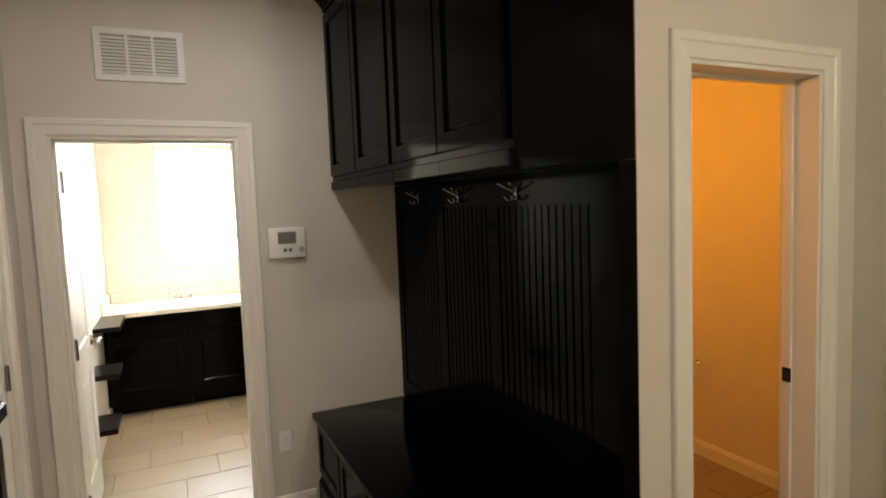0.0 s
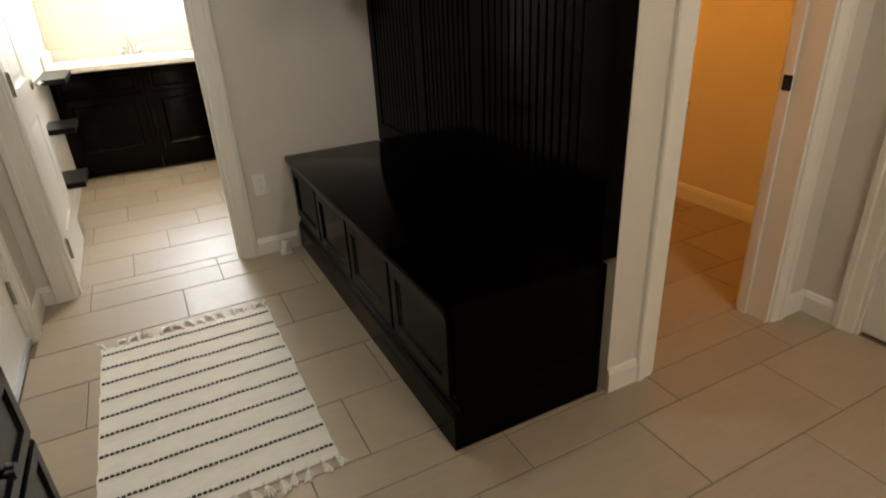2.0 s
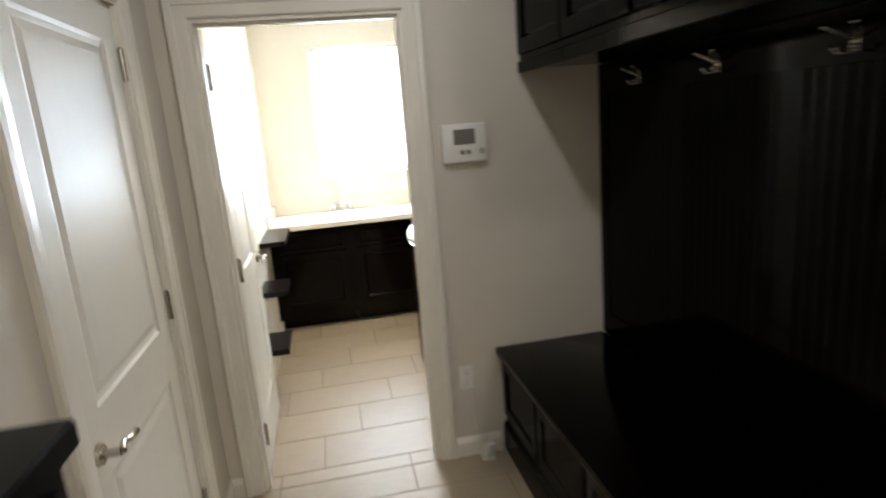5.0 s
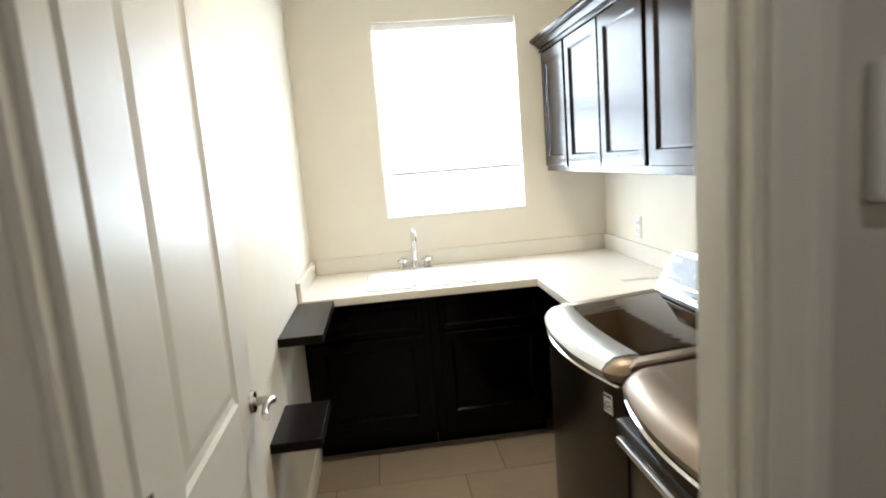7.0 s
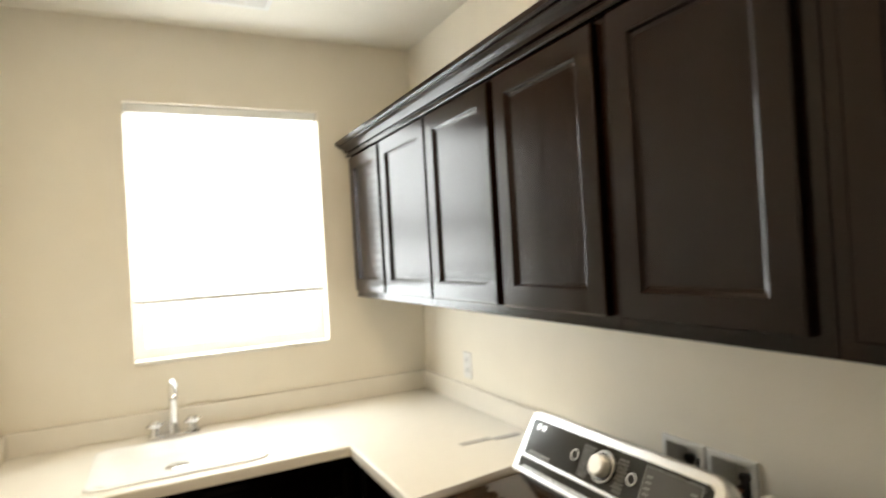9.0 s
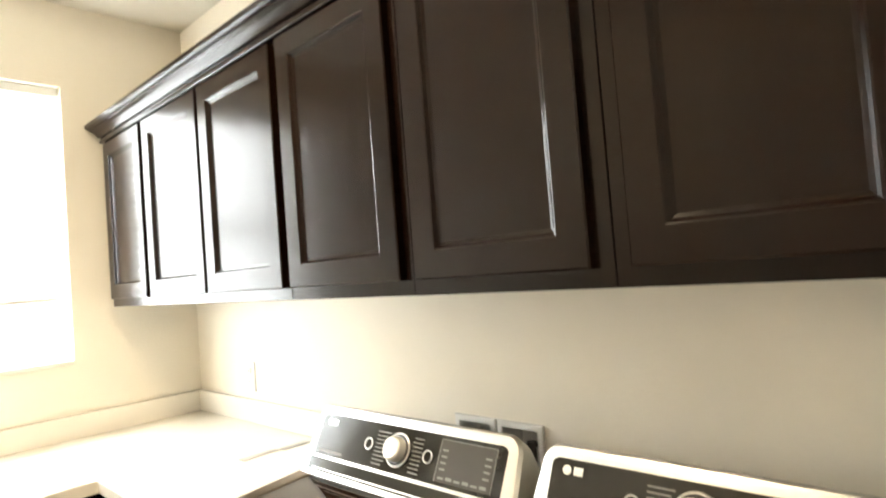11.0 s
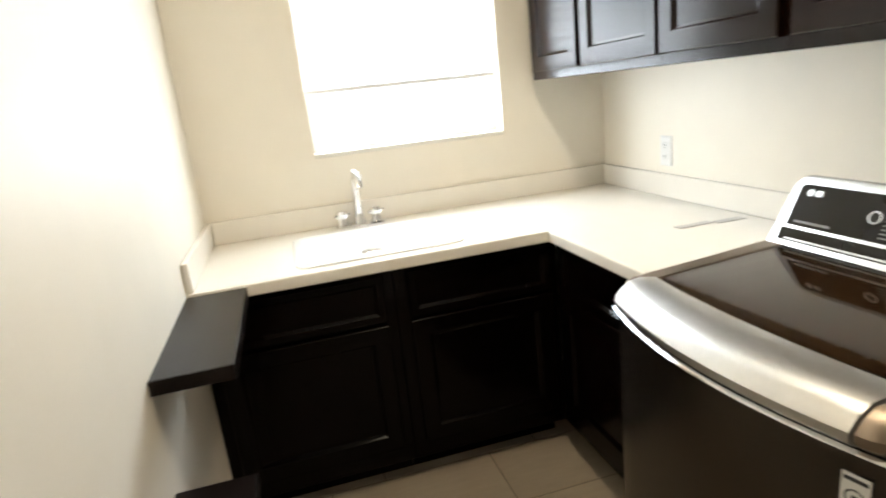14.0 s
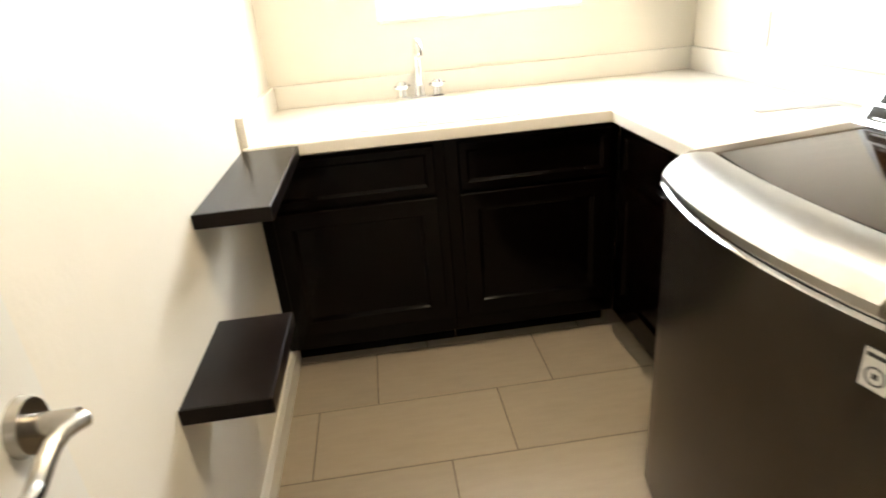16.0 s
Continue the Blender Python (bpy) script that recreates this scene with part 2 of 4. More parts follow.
# ---- structure: rooms ----
HC, LC = 2.78, 2.625
structure("wall_north", wall_x(-1.175, 0.94, 0, 0.12, -0.05, 2.9, [(-0.915, -0.093, -0.05, 2.04)]), WALL, "beige painted wall with the laundry doorway", category="wall")
structure("wall_behind_bench", swap(wall_x(-1.865, 0, 0.825, 0.92, -0.05, 2.9)), WALL, "beige painted wall behind the dark bench", category="wall")
structure("wall_powder_room", wall_x(0.92, 2.87, -1.865, -1.725, -0.05, 2.9, [(1.035, 1.695, -0.05, 2.08)]), WALL, "beige painted wall with the powder room doorway", category="wall")
structure("wall_east", swap(wall_x(-4.7, -1.865, 1.90, 2.02, -0.05, 2.9, [(-2.86, -2.09, -0.05, 2.04)])), WALL, "beige painted hall wall with a closet door", category="wall")
structure("wall_west", swap(wall_x(-4.7, 0, -1.175, -1.055, -0.05, 2.9, [(-1.18, -0.36, -0.05, 2.04)])), WALL, "beige painted hall wall with a white door", category="wall")
structure("wall_south", wall_x(-1.175, 2.02, -4.82, -4.7, -0.05, 2.9), WALL, "beige painted wall closing the hall", category="wall")
structure("wall_closet_back", swap(wall_x(-3.0, -1.95, 2.30, 2.40, -0.05, 2.9)), WALL, "plain wall inside the closet", category="wall")
structure("wall_garage_back", swap(wall_x(-1.4, -0.25, -1.60, -1.50, -0.05, 2.9)), WALL, "plain wall beyond the hall door", category="wall")
structure("wall_laundry_west", swap(wall_x(0.12, 2.80, -1.10, -0.98, -0.05, 2.9)), LWALL, "cream painted laundry wall beside the steps", category="wall")
SUPPLY = (1.222, 1.077)
structure("wall_laundry_east", swap(wall_x(0.12, 2.80, 0.82, 0.94, -0.05, 2.9, [(y - 0.125, y - 0.015, 0.908, 1.018) for y in SUPPLY])), LWALL, "cream painted laundry wall behind the machines", category="wall")
WX0, WX1, WZ0, WZ1 = -0.51, 0.32, 1.175, 2.28
structure("wall_laundry_north", wall_x(-1.10, 0.94, 2.80, 2.95, -0.05, 2.9, [(WX0, WX1, WZ0, WZ1)]), LWALL, "cream painted laundry wall with the window", category="wall")
structure("wall_bath_east", swap(wall_x(-1.725, 0.42, 2.535, 2.655, -0.05, 2.9)), BWALL, "tan painted powder room wall in warm light", category="wall")
structure("wall_bath_north", wall_x(0.94, 2.535, 0.30, 0.42, -0.05, 2.9), BWALL, "tan painted powder room end wall", category="wall")
structure("ceiling_hall", boxm(-1.055, 1.90, -4.70, 0.0, HC, HC + 0.1), CEIL, "cream textured hall ceiling", category="ceiling")
structure("ceiling_laundry", boxm(-0.98, 0.82, 0.12, 2.80, LC, LC + 0.1), CEIL, "cream textured laundry ceiling", category="ceiling")
structure("ceiling_bath", boxm(0.92, 2.535, -1.725, 0.30, LC + 0.05, LC + 0.15), CEIL, "cream textured powder room ceiling", category="ceiling")
floor = structure("floor", boxm(-1.6, 2.87, -4.82, 2.95, -0.08, -0.002), GROUT, "taupe rectangular porcelain tiles laid in thirds with dark grout", category="floor")


def casing(name, w, h, m, label):
    """Door casing round an opening of width w and height h, facing -Y, with a stepped profile."""
    bm = bmesh.new()
    prof = [(0, 0), (0, -0.010), (0.008, -0.013), (0.046, -0.016), (0.052, -0.021), (0.074, -0.021), (0.080, -0.015), (0.080, 0)]
    loops = []
    for d, y in prof:
        loops.append([(-d, y, 0), (-d, y, h + d), (w + d, y, h + d), (w + d, y, 0)])
    vs = [[bm.verts.new(p) for p in lp] for lp in loops]
    for a, b in zip(vs, vs[1:]):
        for i in range(3):
            bm.faces.new((a[i], a[i + 1], b[i + 1], b[i]))
    for i in (0, 3):
        bm.faces.new([r[i] for r in vs])
    return structure(name, bm, TRIM, label, m, "trim")


def jamb(name, w, h, t, m, label, stop=0.06):
    """Door lining in an opening, with its stop."""
    bm = bmesh.new()
    box(bm, 0, 0.015, -0.002, t + 0.002, 0, h)
    box(bm, w - 0.015, w, -0.002, t + 0.002, 0, h)
    box(bm, 0.015, w - 0.015, -0.002, t + 0.002, h - 0.015, h)
    box(bm, 0.015, 0.027, stop, stop + 0.035, 0, h - 0.015)
    box(bm, w - 0.027, w - 0.015, stop, stop + 0.035, 0, h - 0.015)
    box(bm, 0.027, w - 0.027, stop, stop + 0.035, h - 0.027, h - 0.015)
    return structure(name, bm, TRIM, label, m, "trim")


casing("trim_laundry_doorway", 0.822, 2.04, pose(-0.915, 0, 0), "white moulded casing round the laundry doorway")
jamb("trim_laundry_jamb", 0.822, 2.04, 0.12, pose(-0.915, 0, 0), "white lining of the laundry doorway", 0.03)
casing("trim_laundry_doorway_inner", 0.822, 2.04, pose(-0.093, 0.12, 0, 0, 0, 180), "white moulded casing inside the laundry")
casing("trim_powder_doorway", 0.66, 2.08, pose(1.035, -1.865, 0), "white moulded casing round the powder room doorway")
jamb("trim_powder_jamb", 0.66, 2.08, 0.14, pose(1.035, -1.865, 0), "white lining of the powder room pocket doorway", 0.09)
casing("trim_closet_door", 0.77, 2.04, pose(1.90, -2.09, 0, 0, 0, -90), "white moulded casing round the closet door")
jamb("trim_closet_jamb", 0.77, 2.04, 0.12, pose(1.90, -2.09, 0, 0, 0, -90), "white lining of the closet door", 0.05)
casing("trim_hall_door", 0.82, 2.04, pose(-1.055, -1.18, 0, 0, 0, 90), "white moulded casing round the hall door")
jamb("trim_hall_jamb", 0.82, 2.04, 0.12, pose(-1.055, -1.18, 0, 0, 0, 90), "white lining of the hall door", 0.05)


def baseboard(length, m, label="white baseboard with a moulded top edge"):
    bm = bmesh.new()
    prism(bm, [(0, 0), (-0.014, 0), (-0.014, 0.072), (-0.010, 0.080), (-0.010, 0.086), (-0.005, 0.095), (0, 0.095)], 0, length, "x")
    return structure("baseboard", bm, TRIM, label, m, "trim")


baseboard(0.222, pose(-0.012, 0, 0))
baseboard(0.059, pose(-1.055, 0, 0))
baseboard(0.279, pose(-1.055, -0.280, 0, 0, 0, 90))
baseboard(3.44, pose(-1.055, -4.70, 0, 0, 0, 90))
baseboard(0.130, pose(0.825, -1.865, 0))
baseboard(0.124, pose(1.776, -1.865, 0))
baseboard(0.130, pose(1.90, -1.879, 0, 0, 0, -90))
baseboard(1.75, pose(1.90, -2.945, 0, 0, 0, -90))
baseboard(2.025, pose(2.535, 0.30, 0, 0, 0, -90))
baseboard(1.58, pose(0.95, 0.30, 0))
baseboard(2.16, pose(-0.98, 0.12, 0, 0, 0, 90))

# ---- doors ----


def hinge(parent, x, y, z):
    bm = bmesh.new()
    cyl(bm, (x, y, z - 0.050), (x, y, z + 0.050), 0.0095, n=12)
    cyl(bm, (x, y, z + 0.050), (x, y, z + 0.058), 0.010, 0.005, n=12)
    box(bm, x - 0.004, x + 0.030, y + 0.002, y + 0.0085, z - 0.050, z + 0.050)
    part("hinge", bm, NICKEL, parent, "satin nickel hinge", smooth=True)


def lever(parent, x, z, side, face=0.0, toward=-1):
    """A round rose with a curved lever that points to side (+1 or -1)."""
    s = toward
    bm = bmesh.new()
    cyl(bm, (x, face, z), (x, face + s * 0.010, z), 0.029, 0.026, n=24)
    cyl(bm, (x, face + s * 0.010, z), (x, face + s * 0.05, z), 0.011, n=16)
    pts = [(x + side * 0.105 * k / 8, face + s * (0.05 - 0.010 * math.sin(math.pi * k / 8) + 0.004), z + 0.006 * math.sin(2 * math.pi * k / 8)) for k in range(9)]
    tube(bm, pts, 0.0085, 10)
    part("door_handle", bm, NICKEL, parent, "satin nickel lever handle on a round rose", smooth=True)


def panel_leaf(name, w, h, m, label, st=0.115):
    """A white two-panel door leaf, front face at y = 0 facing -Y."""
    t = 0.036
    d = thing(name, m, label, "door")
    bm = bmesh.new()
    zs = [(0.0, 0.24), (0.79, 0.965), (h - 0.125, h)]
    box(bm, 0, st, 0, t, 0, h, 0.002)
    box(bm, w - st, w, 0, t, 0, h, 0.002)
    for a, b in zs:
        box(bm, st - 0.003, w - st + 0.003, 0.0004, t - 0.0004, a, b)
    part("leaf_frame", bm, DOOR, d)
    for a, b in ((0.24, 0.79), (0.965, h - 0.125)):
        bm = bmesh.new()
        rings(bm, w - 2 * st, b - a, [(0.0, 0.001), (0.010, 0.006), (0.026, 0.008), (0.050, 0.003)], t / 2, st, a)
        g = bmesh.new()
        rings(g, w - 2 * st, b - a, [(0.0, 0.001), (0.010, 0.006), (0.026, 0.008), (0.050, 0.003)], t / 2 - 0.0005, st, a)
        for v in g.verts:
            v.co.y = t - v.co.y
        merge(bm, g)
        part("door_panel", bm, DOOR, d)
    d["kind"] = "structure"
    return d


laundry_door = panel_leaf("door_1", 0.685, 2.02, pose(-0.897, 0.137, 0.012, 0, 0, 90.6), "white two-panel laundry door standing wide open", 0.155)
lever(laundry_door, 0.640, 0.925, -1)
for hz in (0.2, 1.0, 1.82):
    hinge(laundry_door, -0.006, -0.006, hz)
hall_door = panel_leaf("door_2", 0.786, 2.02, pose(-1.070, -1.163, 0.012, 0, 0, 90), "closed white two-panel hall door with nickel hinges")
lever(hall_door, 0.065, 0.87, 1)
for hz in (0.24, 1.02, 1.83):
    hinge(hall_door, 0.793, -0.008, hz)
part("door_sweep", boxm(0, 0.786, -0.012, 0, 0.0, 0.03, 0.003), ALU, hall_door, "aluminium sweep along the bottom")
closet_door = panel_leaf("door_3", 0.736, 2.02, pose(1.915, -2.107, 0.012, 0, 0, -90), "closed white two-panel closet door")
lever(closet_door, 0.045, 0.91, 1)
bm = boxm(1.6645, 1.6678, -1.780, -1.745, 0.930, 0.985, 0.001)
strike = tagged(part("strike_plate", bm, BRONZE), "bronze pocket door pull set in the white jamb", "latch")
part("slot", boxm(1.6625, 1.6648, -1.770, -1.757, 0.944, 0.971), DARKP, strike)

# ---- window ----
win = tagged(new("window_1"), "white vinyl window in a plain recess, blown out by daylight", "window", kind="structure")
bm = bmesh.new()
fy0, fy1 = 2.885, 2.935
box(bm, WX0, WX0 + 0.045, fy0, fy1, WZ0, WZ1)
box(bm, WX1 - 0.045, WX1, fy0, fy1, WZ0, WZ1)
box(bm, WX0 + 0.045, WX1 - 0.045, fy0, fy1, WZ0, WZ0 + 0.05)
box(bm, WX0 + 0.045, WX1 - 0.045, fy0, fy1, WZ1 - 0.045, WZ1)
box(bm, WX0 + 0.045, WX1 - 0.045, fy0 + 0.008, fy1, 1.70, 1.74)
part("window_frame", bm, VINYL, win)
for za, zb in ((WZ0 + 0.05, 1.70), (1.74, WZ1 - 0.045)):
    pane = part("pane", boxm(WX0 + 0.045, WX1 - 0.045, 2.910, 2.914, za, zb), GLASS, win)
    pane.visible_shadow = False
part("window_sill", boxm(WX0 + 0.001, WX1 - 0.001, 2.79, fy0, WZ0 - 0.012, WZ0 + 0.006, 0.003), TRIM, win)
shade = tagged(new("window_shade"), "white cellular shade lowered most of the way over the window", "blind")
shade.matrix_basis = pose(0, 2.845, 0)
bm = bmesh.new()
n = 40
prof = [(0.010 * (k % 2), 1.435 + (WZ1 - 0.04 - 1.435) * k / n) for k in range(n + 1)]
va = [bm.verts.new((WX0 + 0.008, y, z)) for y, z in prof]
vb = [bm.verts.new((WX1 - 0.008, y, z)) for y, z in prof]
for k in range(n):
    bm.faces.new((va[k], vb[k], vb[k + 1], va[k + 1]))
part("cloth", bm, BLIND, shade)
part("head_rail", boxm(WX0 + 0.004, WX1 - 0.004, -0.02, 0.025, WZ1 - 0.04, WZ1 - 0.001, 0.004), VINYL, shade)
part("bottom_rail", boxm(WX0 + 0.006, WX1 - 0.006, -0.014, 0.018, 1.415, 1.436, 0.004), VINYL, shade)

# ---- cabinets ----


def cab_door(parent, x, z, w, h, material, name="door", y=0.0):
    """A frame-and-panel cabinet front with a small bead, standing proud of the carcass."""
    bm = bmesh.new()
    rings(bm, w, h, [(0.0, -0.016), (0.003, -0.019), (0.054, -0.019), (0.057, -0.0175), (0.062, -0.012), (0.069, -0.0085)], -0.0005, x, z)
    for v in bm.verts:
        v.co.y += y
    return part(name, bm, material, parent)


def crown(bm, x0, x1, depth, z, left=True, right=True):
    """A crown moulding on top of a cabinet, mitred round its free ends."""
    prof = [(0.0, 0.0), (-0.010, 0.0), (-0.013, 0.004), (-0.013, 0.013), (-0.009, 0.017), (-0.009, 0.021), (-0.017, 0.024), (-0.021, 0.034), (-0.030, 0.046), (-0.041, 0.053), (-0.041, 0.058), (-0.047, 0.060), (-0.053, 0.066), (-0.053, 0.08), (0.0, 0.08)]
    rows = []
    for o, h in prof:
        a, b = (x0 + o if left else x0), (x1 - o if right else x1)
        rows.append([bm.verts.new(p) for p in ((a, depth, z + h), (a, o, z + h), (b, o, z + h), (b, depth, z + h))])
    for p, q in zip(rows, rows[1:]):
        for i in range(3):
            bm.faces.new((p[i], p[i + 1], q[i + 1], q[i]))
    bm.faces.new(rows[-1])
    return bm


# Upper cabinets over the machines, one thing per door bay; local x runs from the window towards the doorway.
BAYS = [(0.02, 0.45, 0.052, 0.432), (0.45, 0.905, 0.464, 0.898), (0.905, 1.345, 0.914, 1.330), (1.345, 1.79, 1.364, 1.767), (1.79, 2.225, 1.813, 2.192), (2.225, 2.63, 2.257, 2.610)]
for a, b, d0, d1 in BAYS:
    c = thing("wall_cabinet", pose(0.455, 2.76 - a, 1.378, 0, 0, -90), "dark espresso wall cabinet with a recessed-panel door above the machines", "cabinet", "laundry wall cabinets")
    w = b - a
    part("body", boxm(0.0005, w - 0.0005, 0, 0.362, 0, 0.672, 0.0015), ESPL, c)
    cab_door(c, d0 - a, 0.031, d1 - d0, 0.630, ESPL)
bm = bmesh.new()
crown(bm, 0.02, 2.63, 0.36, 0, True, False)
tagged(part("crown_moulding", bm, ESPL, m=pose(0.452, 2.76, 2.050, 0, 0, -90)), "dark espresso crown moulding along the wall cabinets", "moulding")

# Base cabinets under the counter.
def base_cabinet(m, w, d, label, skip_left=0.03):
    c = thing("base_cabinet", m, label, "cabinet", "laundry base cabinets")
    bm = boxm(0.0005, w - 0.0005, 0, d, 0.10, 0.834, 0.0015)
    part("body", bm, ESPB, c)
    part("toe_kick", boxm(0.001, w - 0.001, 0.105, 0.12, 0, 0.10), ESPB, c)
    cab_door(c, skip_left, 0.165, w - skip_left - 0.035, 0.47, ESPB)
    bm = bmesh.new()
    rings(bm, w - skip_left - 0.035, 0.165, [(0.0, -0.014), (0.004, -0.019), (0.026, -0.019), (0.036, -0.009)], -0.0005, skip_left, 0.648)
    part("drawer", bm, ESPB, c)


base_cabinet(pose(-0.98, 2.18, 0), 0.625, 0.62, "black-brown base cabinet with drawer and panel door under the sink", 0.04)
base_cabinet(pose(-0.355, 2.18, 0), 0.60, 0.62, "black-brown base cabinet with drawer and panel door under the counter", 0.045)
base_cabinet(pose(0.245, 2.18, 0, 0, 0, -90), 0.57, 0.57, "black-brown base cabinet beside the washing machine", 0.06)

# Counter with its sink opening.
CT = 0.875
bm = bmesh.new()
SX0, SX1, SY0, SY1 = -0.64, -0.10, 2.19, 2.63
xs = [-0.978, SX0, SX1, 0.192, 0.819]
ys = [1.53, 2.122, SY0, SY1, 2.799]
inside = {(i, j) for i in range(4) for j in range(4) if not (j == 0 and i < 3) and not (i == 1 and j == 2)}
vt = {}


def cv(i, j, z):
    if (i, j, z) not in vt:
        vt[i, j, z] = bm.verts.new((xs[i], ys[j], z))
    return vt[i, j, z]


for i, j in inside:
    bm.faces.new((cv(i, j, CT), cv(i + 1, j, CT), cv(i + 1, j + 1, CT), cv(i, j + 1, CT)))
    bm.faces.new((cv(i, j, CT - 0.04), cv(i, j + 1, CT - 0.04), cv(i + 1, j + 1, CT - 0.04), cv(i + 1, j, CT - 0.04)))
    for di, dj, p, q in ((-1, 0, (i, j), (i, j + 1)), (1, 0, (i + 1, j), (i + 1, j + 1)), (0, -1, (i, j), (i + 1, j)), (0, 1, (i, j + 1), (i + 1, j + 1))):
        if (i + di, j + dj) not in inside:
            bm.faces.new((cv(*p, CT), cv(*q, CT), cv(*q, CT - 0.04), cv(*p, CT - 0.04)))
bmesh.ops.recalc_face_normals(bm, faces=list(bm.faces))
sharp = [e for e in bm.edges if len(e.link_faces) == 2 and e.calc_face_angle(0) > 0.5]
bmesh.ops.bevel(bm, geom=sharp, offset=0.005, segments=2, affect="EDGES", profile=0.5)
counter = thing("countertop", pose(0, 0, 0), "cream solid-surface L-shaped countertop with a low backsplash", "countertop")
part("slab", bm, COUNTER, counter)
bm = boxm(-0.957, 0.819, 2.779, 2.799, CT, CT + 0.092, 0.003)
part("backsplash", bm, COUNTER, counter)
part("backsplash", boxm(0.799, 0.819, 1.53, 2.778, CT, CT + 0.092, 0.003), COUNTER, counter)
part("backsplash", boxm(-0.979, -0.958, 2.13, 2.799, CT, CT + 0.092, 0.003), COUNTER, counter)

sink = thing("sink", pose(0, 0, CT), "white drop-in laundry sink with a raised rim", "sink")
bm = bmesh.new()
loops = []
for ins, z in ((-0.016, 0.0005), (-0.014, 0.006), (-0.004, 0.007), (0.012, 0.003), (0.024, -0.004), (0.06, -0.030), (0.10, -0.036)):
    x0, x1, y0, y1, r = SX0 + ins, SX1 - ins, SY0 + ins, SY1 - ins, 0.045
    lp = []
    for cx, cy, a0 in ((x1 - r, y1 - r, 0), (x0 + r, y1 - r, 90), (x0 + r, y0 + r, 180), (x1 - r, y0 + r, 270)):
        for k in range(5):
            a = radians(a0 + 22.5 * k)
            lp.append(bm.verts.new((cx + r * math.cos(a), cy + r * math.sin(a), z)))
    loops.append(lp)
for p, q in zip(loops, loops[1:]):
    for k in range(len(p)):
        bm.faces.new((p[k], p[(k + 1) % len(p)], q[(k + 1) % len(p)], q[k]))
bm.faces.new(loops[-1])
part("basin", bm, PORC, sink, smooth=True)
bm = bmesh.new()
cyl(bm, (-0.38, 2.41, -0.0355), (-0.38, 2.41, -0.033), 0.04, 0.036, 20)
part("drain", bm, CHROME, sink, smooth=True)

faucet = thing("faucet", pose(-0.377, 2.695, CT) @ Matrix.Scale(1.13, 4), "chrome two-handle faucet with a tall spout", "faucet")
bm = boxm(-0.085, 0.085, -0.026, 0.026, 0.0005, 0.016, 0.006, 2)
part("base", bm, CHROME, faucet, smooth=True)
bm = bmesh.new()
cyl(bm, (0, 0, 0.015), (0, 0, 0.05), 0.02, 0.015)
pts = [(0, 0, 0.05), (0, 0, 0.11), (0, -0.003, 0.155), (0, -0.018, 0.185), (0, -0.045, 0.200), (0, -0.075, 0.195), (0, -0.098, 0.178), (0, -0.108, 0.155)]
tube(bm, pts, 0.0135, 12)
part("spout", bm, CHROME, faucet, smooth=True)
for sx in (-0.062, 0.062):
    bm = bmesh.new()
    cyl(bm, (sx, 0, 0.015), (sx, 0, 0.042), 0.018, 0.014)
    cyl(bm, (sx, 0, 0.042), (sx, 0, 0.056), 0.022, 0.024)
    cyl(bm, (sx, 0, 0.056), (sx, 0, 0.066), 0.024, 0.016)
    for k in range(4):
        a = math.pi * k / 2 + 0.4
        cyl(bm, (sx, 0, 0.05), (sx + 0.03 * math.cos(a), 0.03 * math.sin(a), 0.05), 0.006, n=8)
    part("tap_handle", bm, CHROME, faucet, smooth=True)

for x0, x1, y0, y1 in ((0.53, 0.655, 1.872, 1.905), (0.662, 0.765, 1.855, 1.888)):
    tagged(part("paper_label", boxm(x0, x1, y0, y1, CT + 0.0005, CT + 0.0017), PAPER), "grey paper label lying on the cream countertop", "label", "labels on the counter")

# Wall steps beside the counter.
for y0, y1, z1 in ((1.55, 2.118, 0.868), (1.22, 1.545, 0.607), (0.865, 1.20, 0.348)):
    sh = thing("floating_shelf", pose(-0.979, y0, z1), "black-brown floating shelf step fixed to the wall", "shelf", "wall steps")
    part("board", boxm(0, 0.169, 0.002, y1 - y0, -0.034, 0, 0.002), SHELF, sh)
    part("edge_band", boxm(0.1692, 0.171, 0.002, y1 - y0, -0.0335, -0.0005), SHELF, sh)
    part("edge_band", boxm(0, 0.1688, 0, 0.0018, -0.0335, -0.0005), SHELF, sh)

# ---- laundry machines ----


def rounded(w, y0, y1, bulge, n=14, r=0.03):
    """Plan outline of a machine: bowed front at y0, square back."""
    pts = []
    for k in range(n + 1):
        u = -1 + 2 * k / n
        pts.append((w / 2 + u * (w / 2), y0 - bulge * (1 - u * u)))
    pts[0] = (0.0, y0 + r * 0.4)
    pts[-1] = (w, y0 + r * 0.4)
    return pts + [(w, y1), (0, y1)]


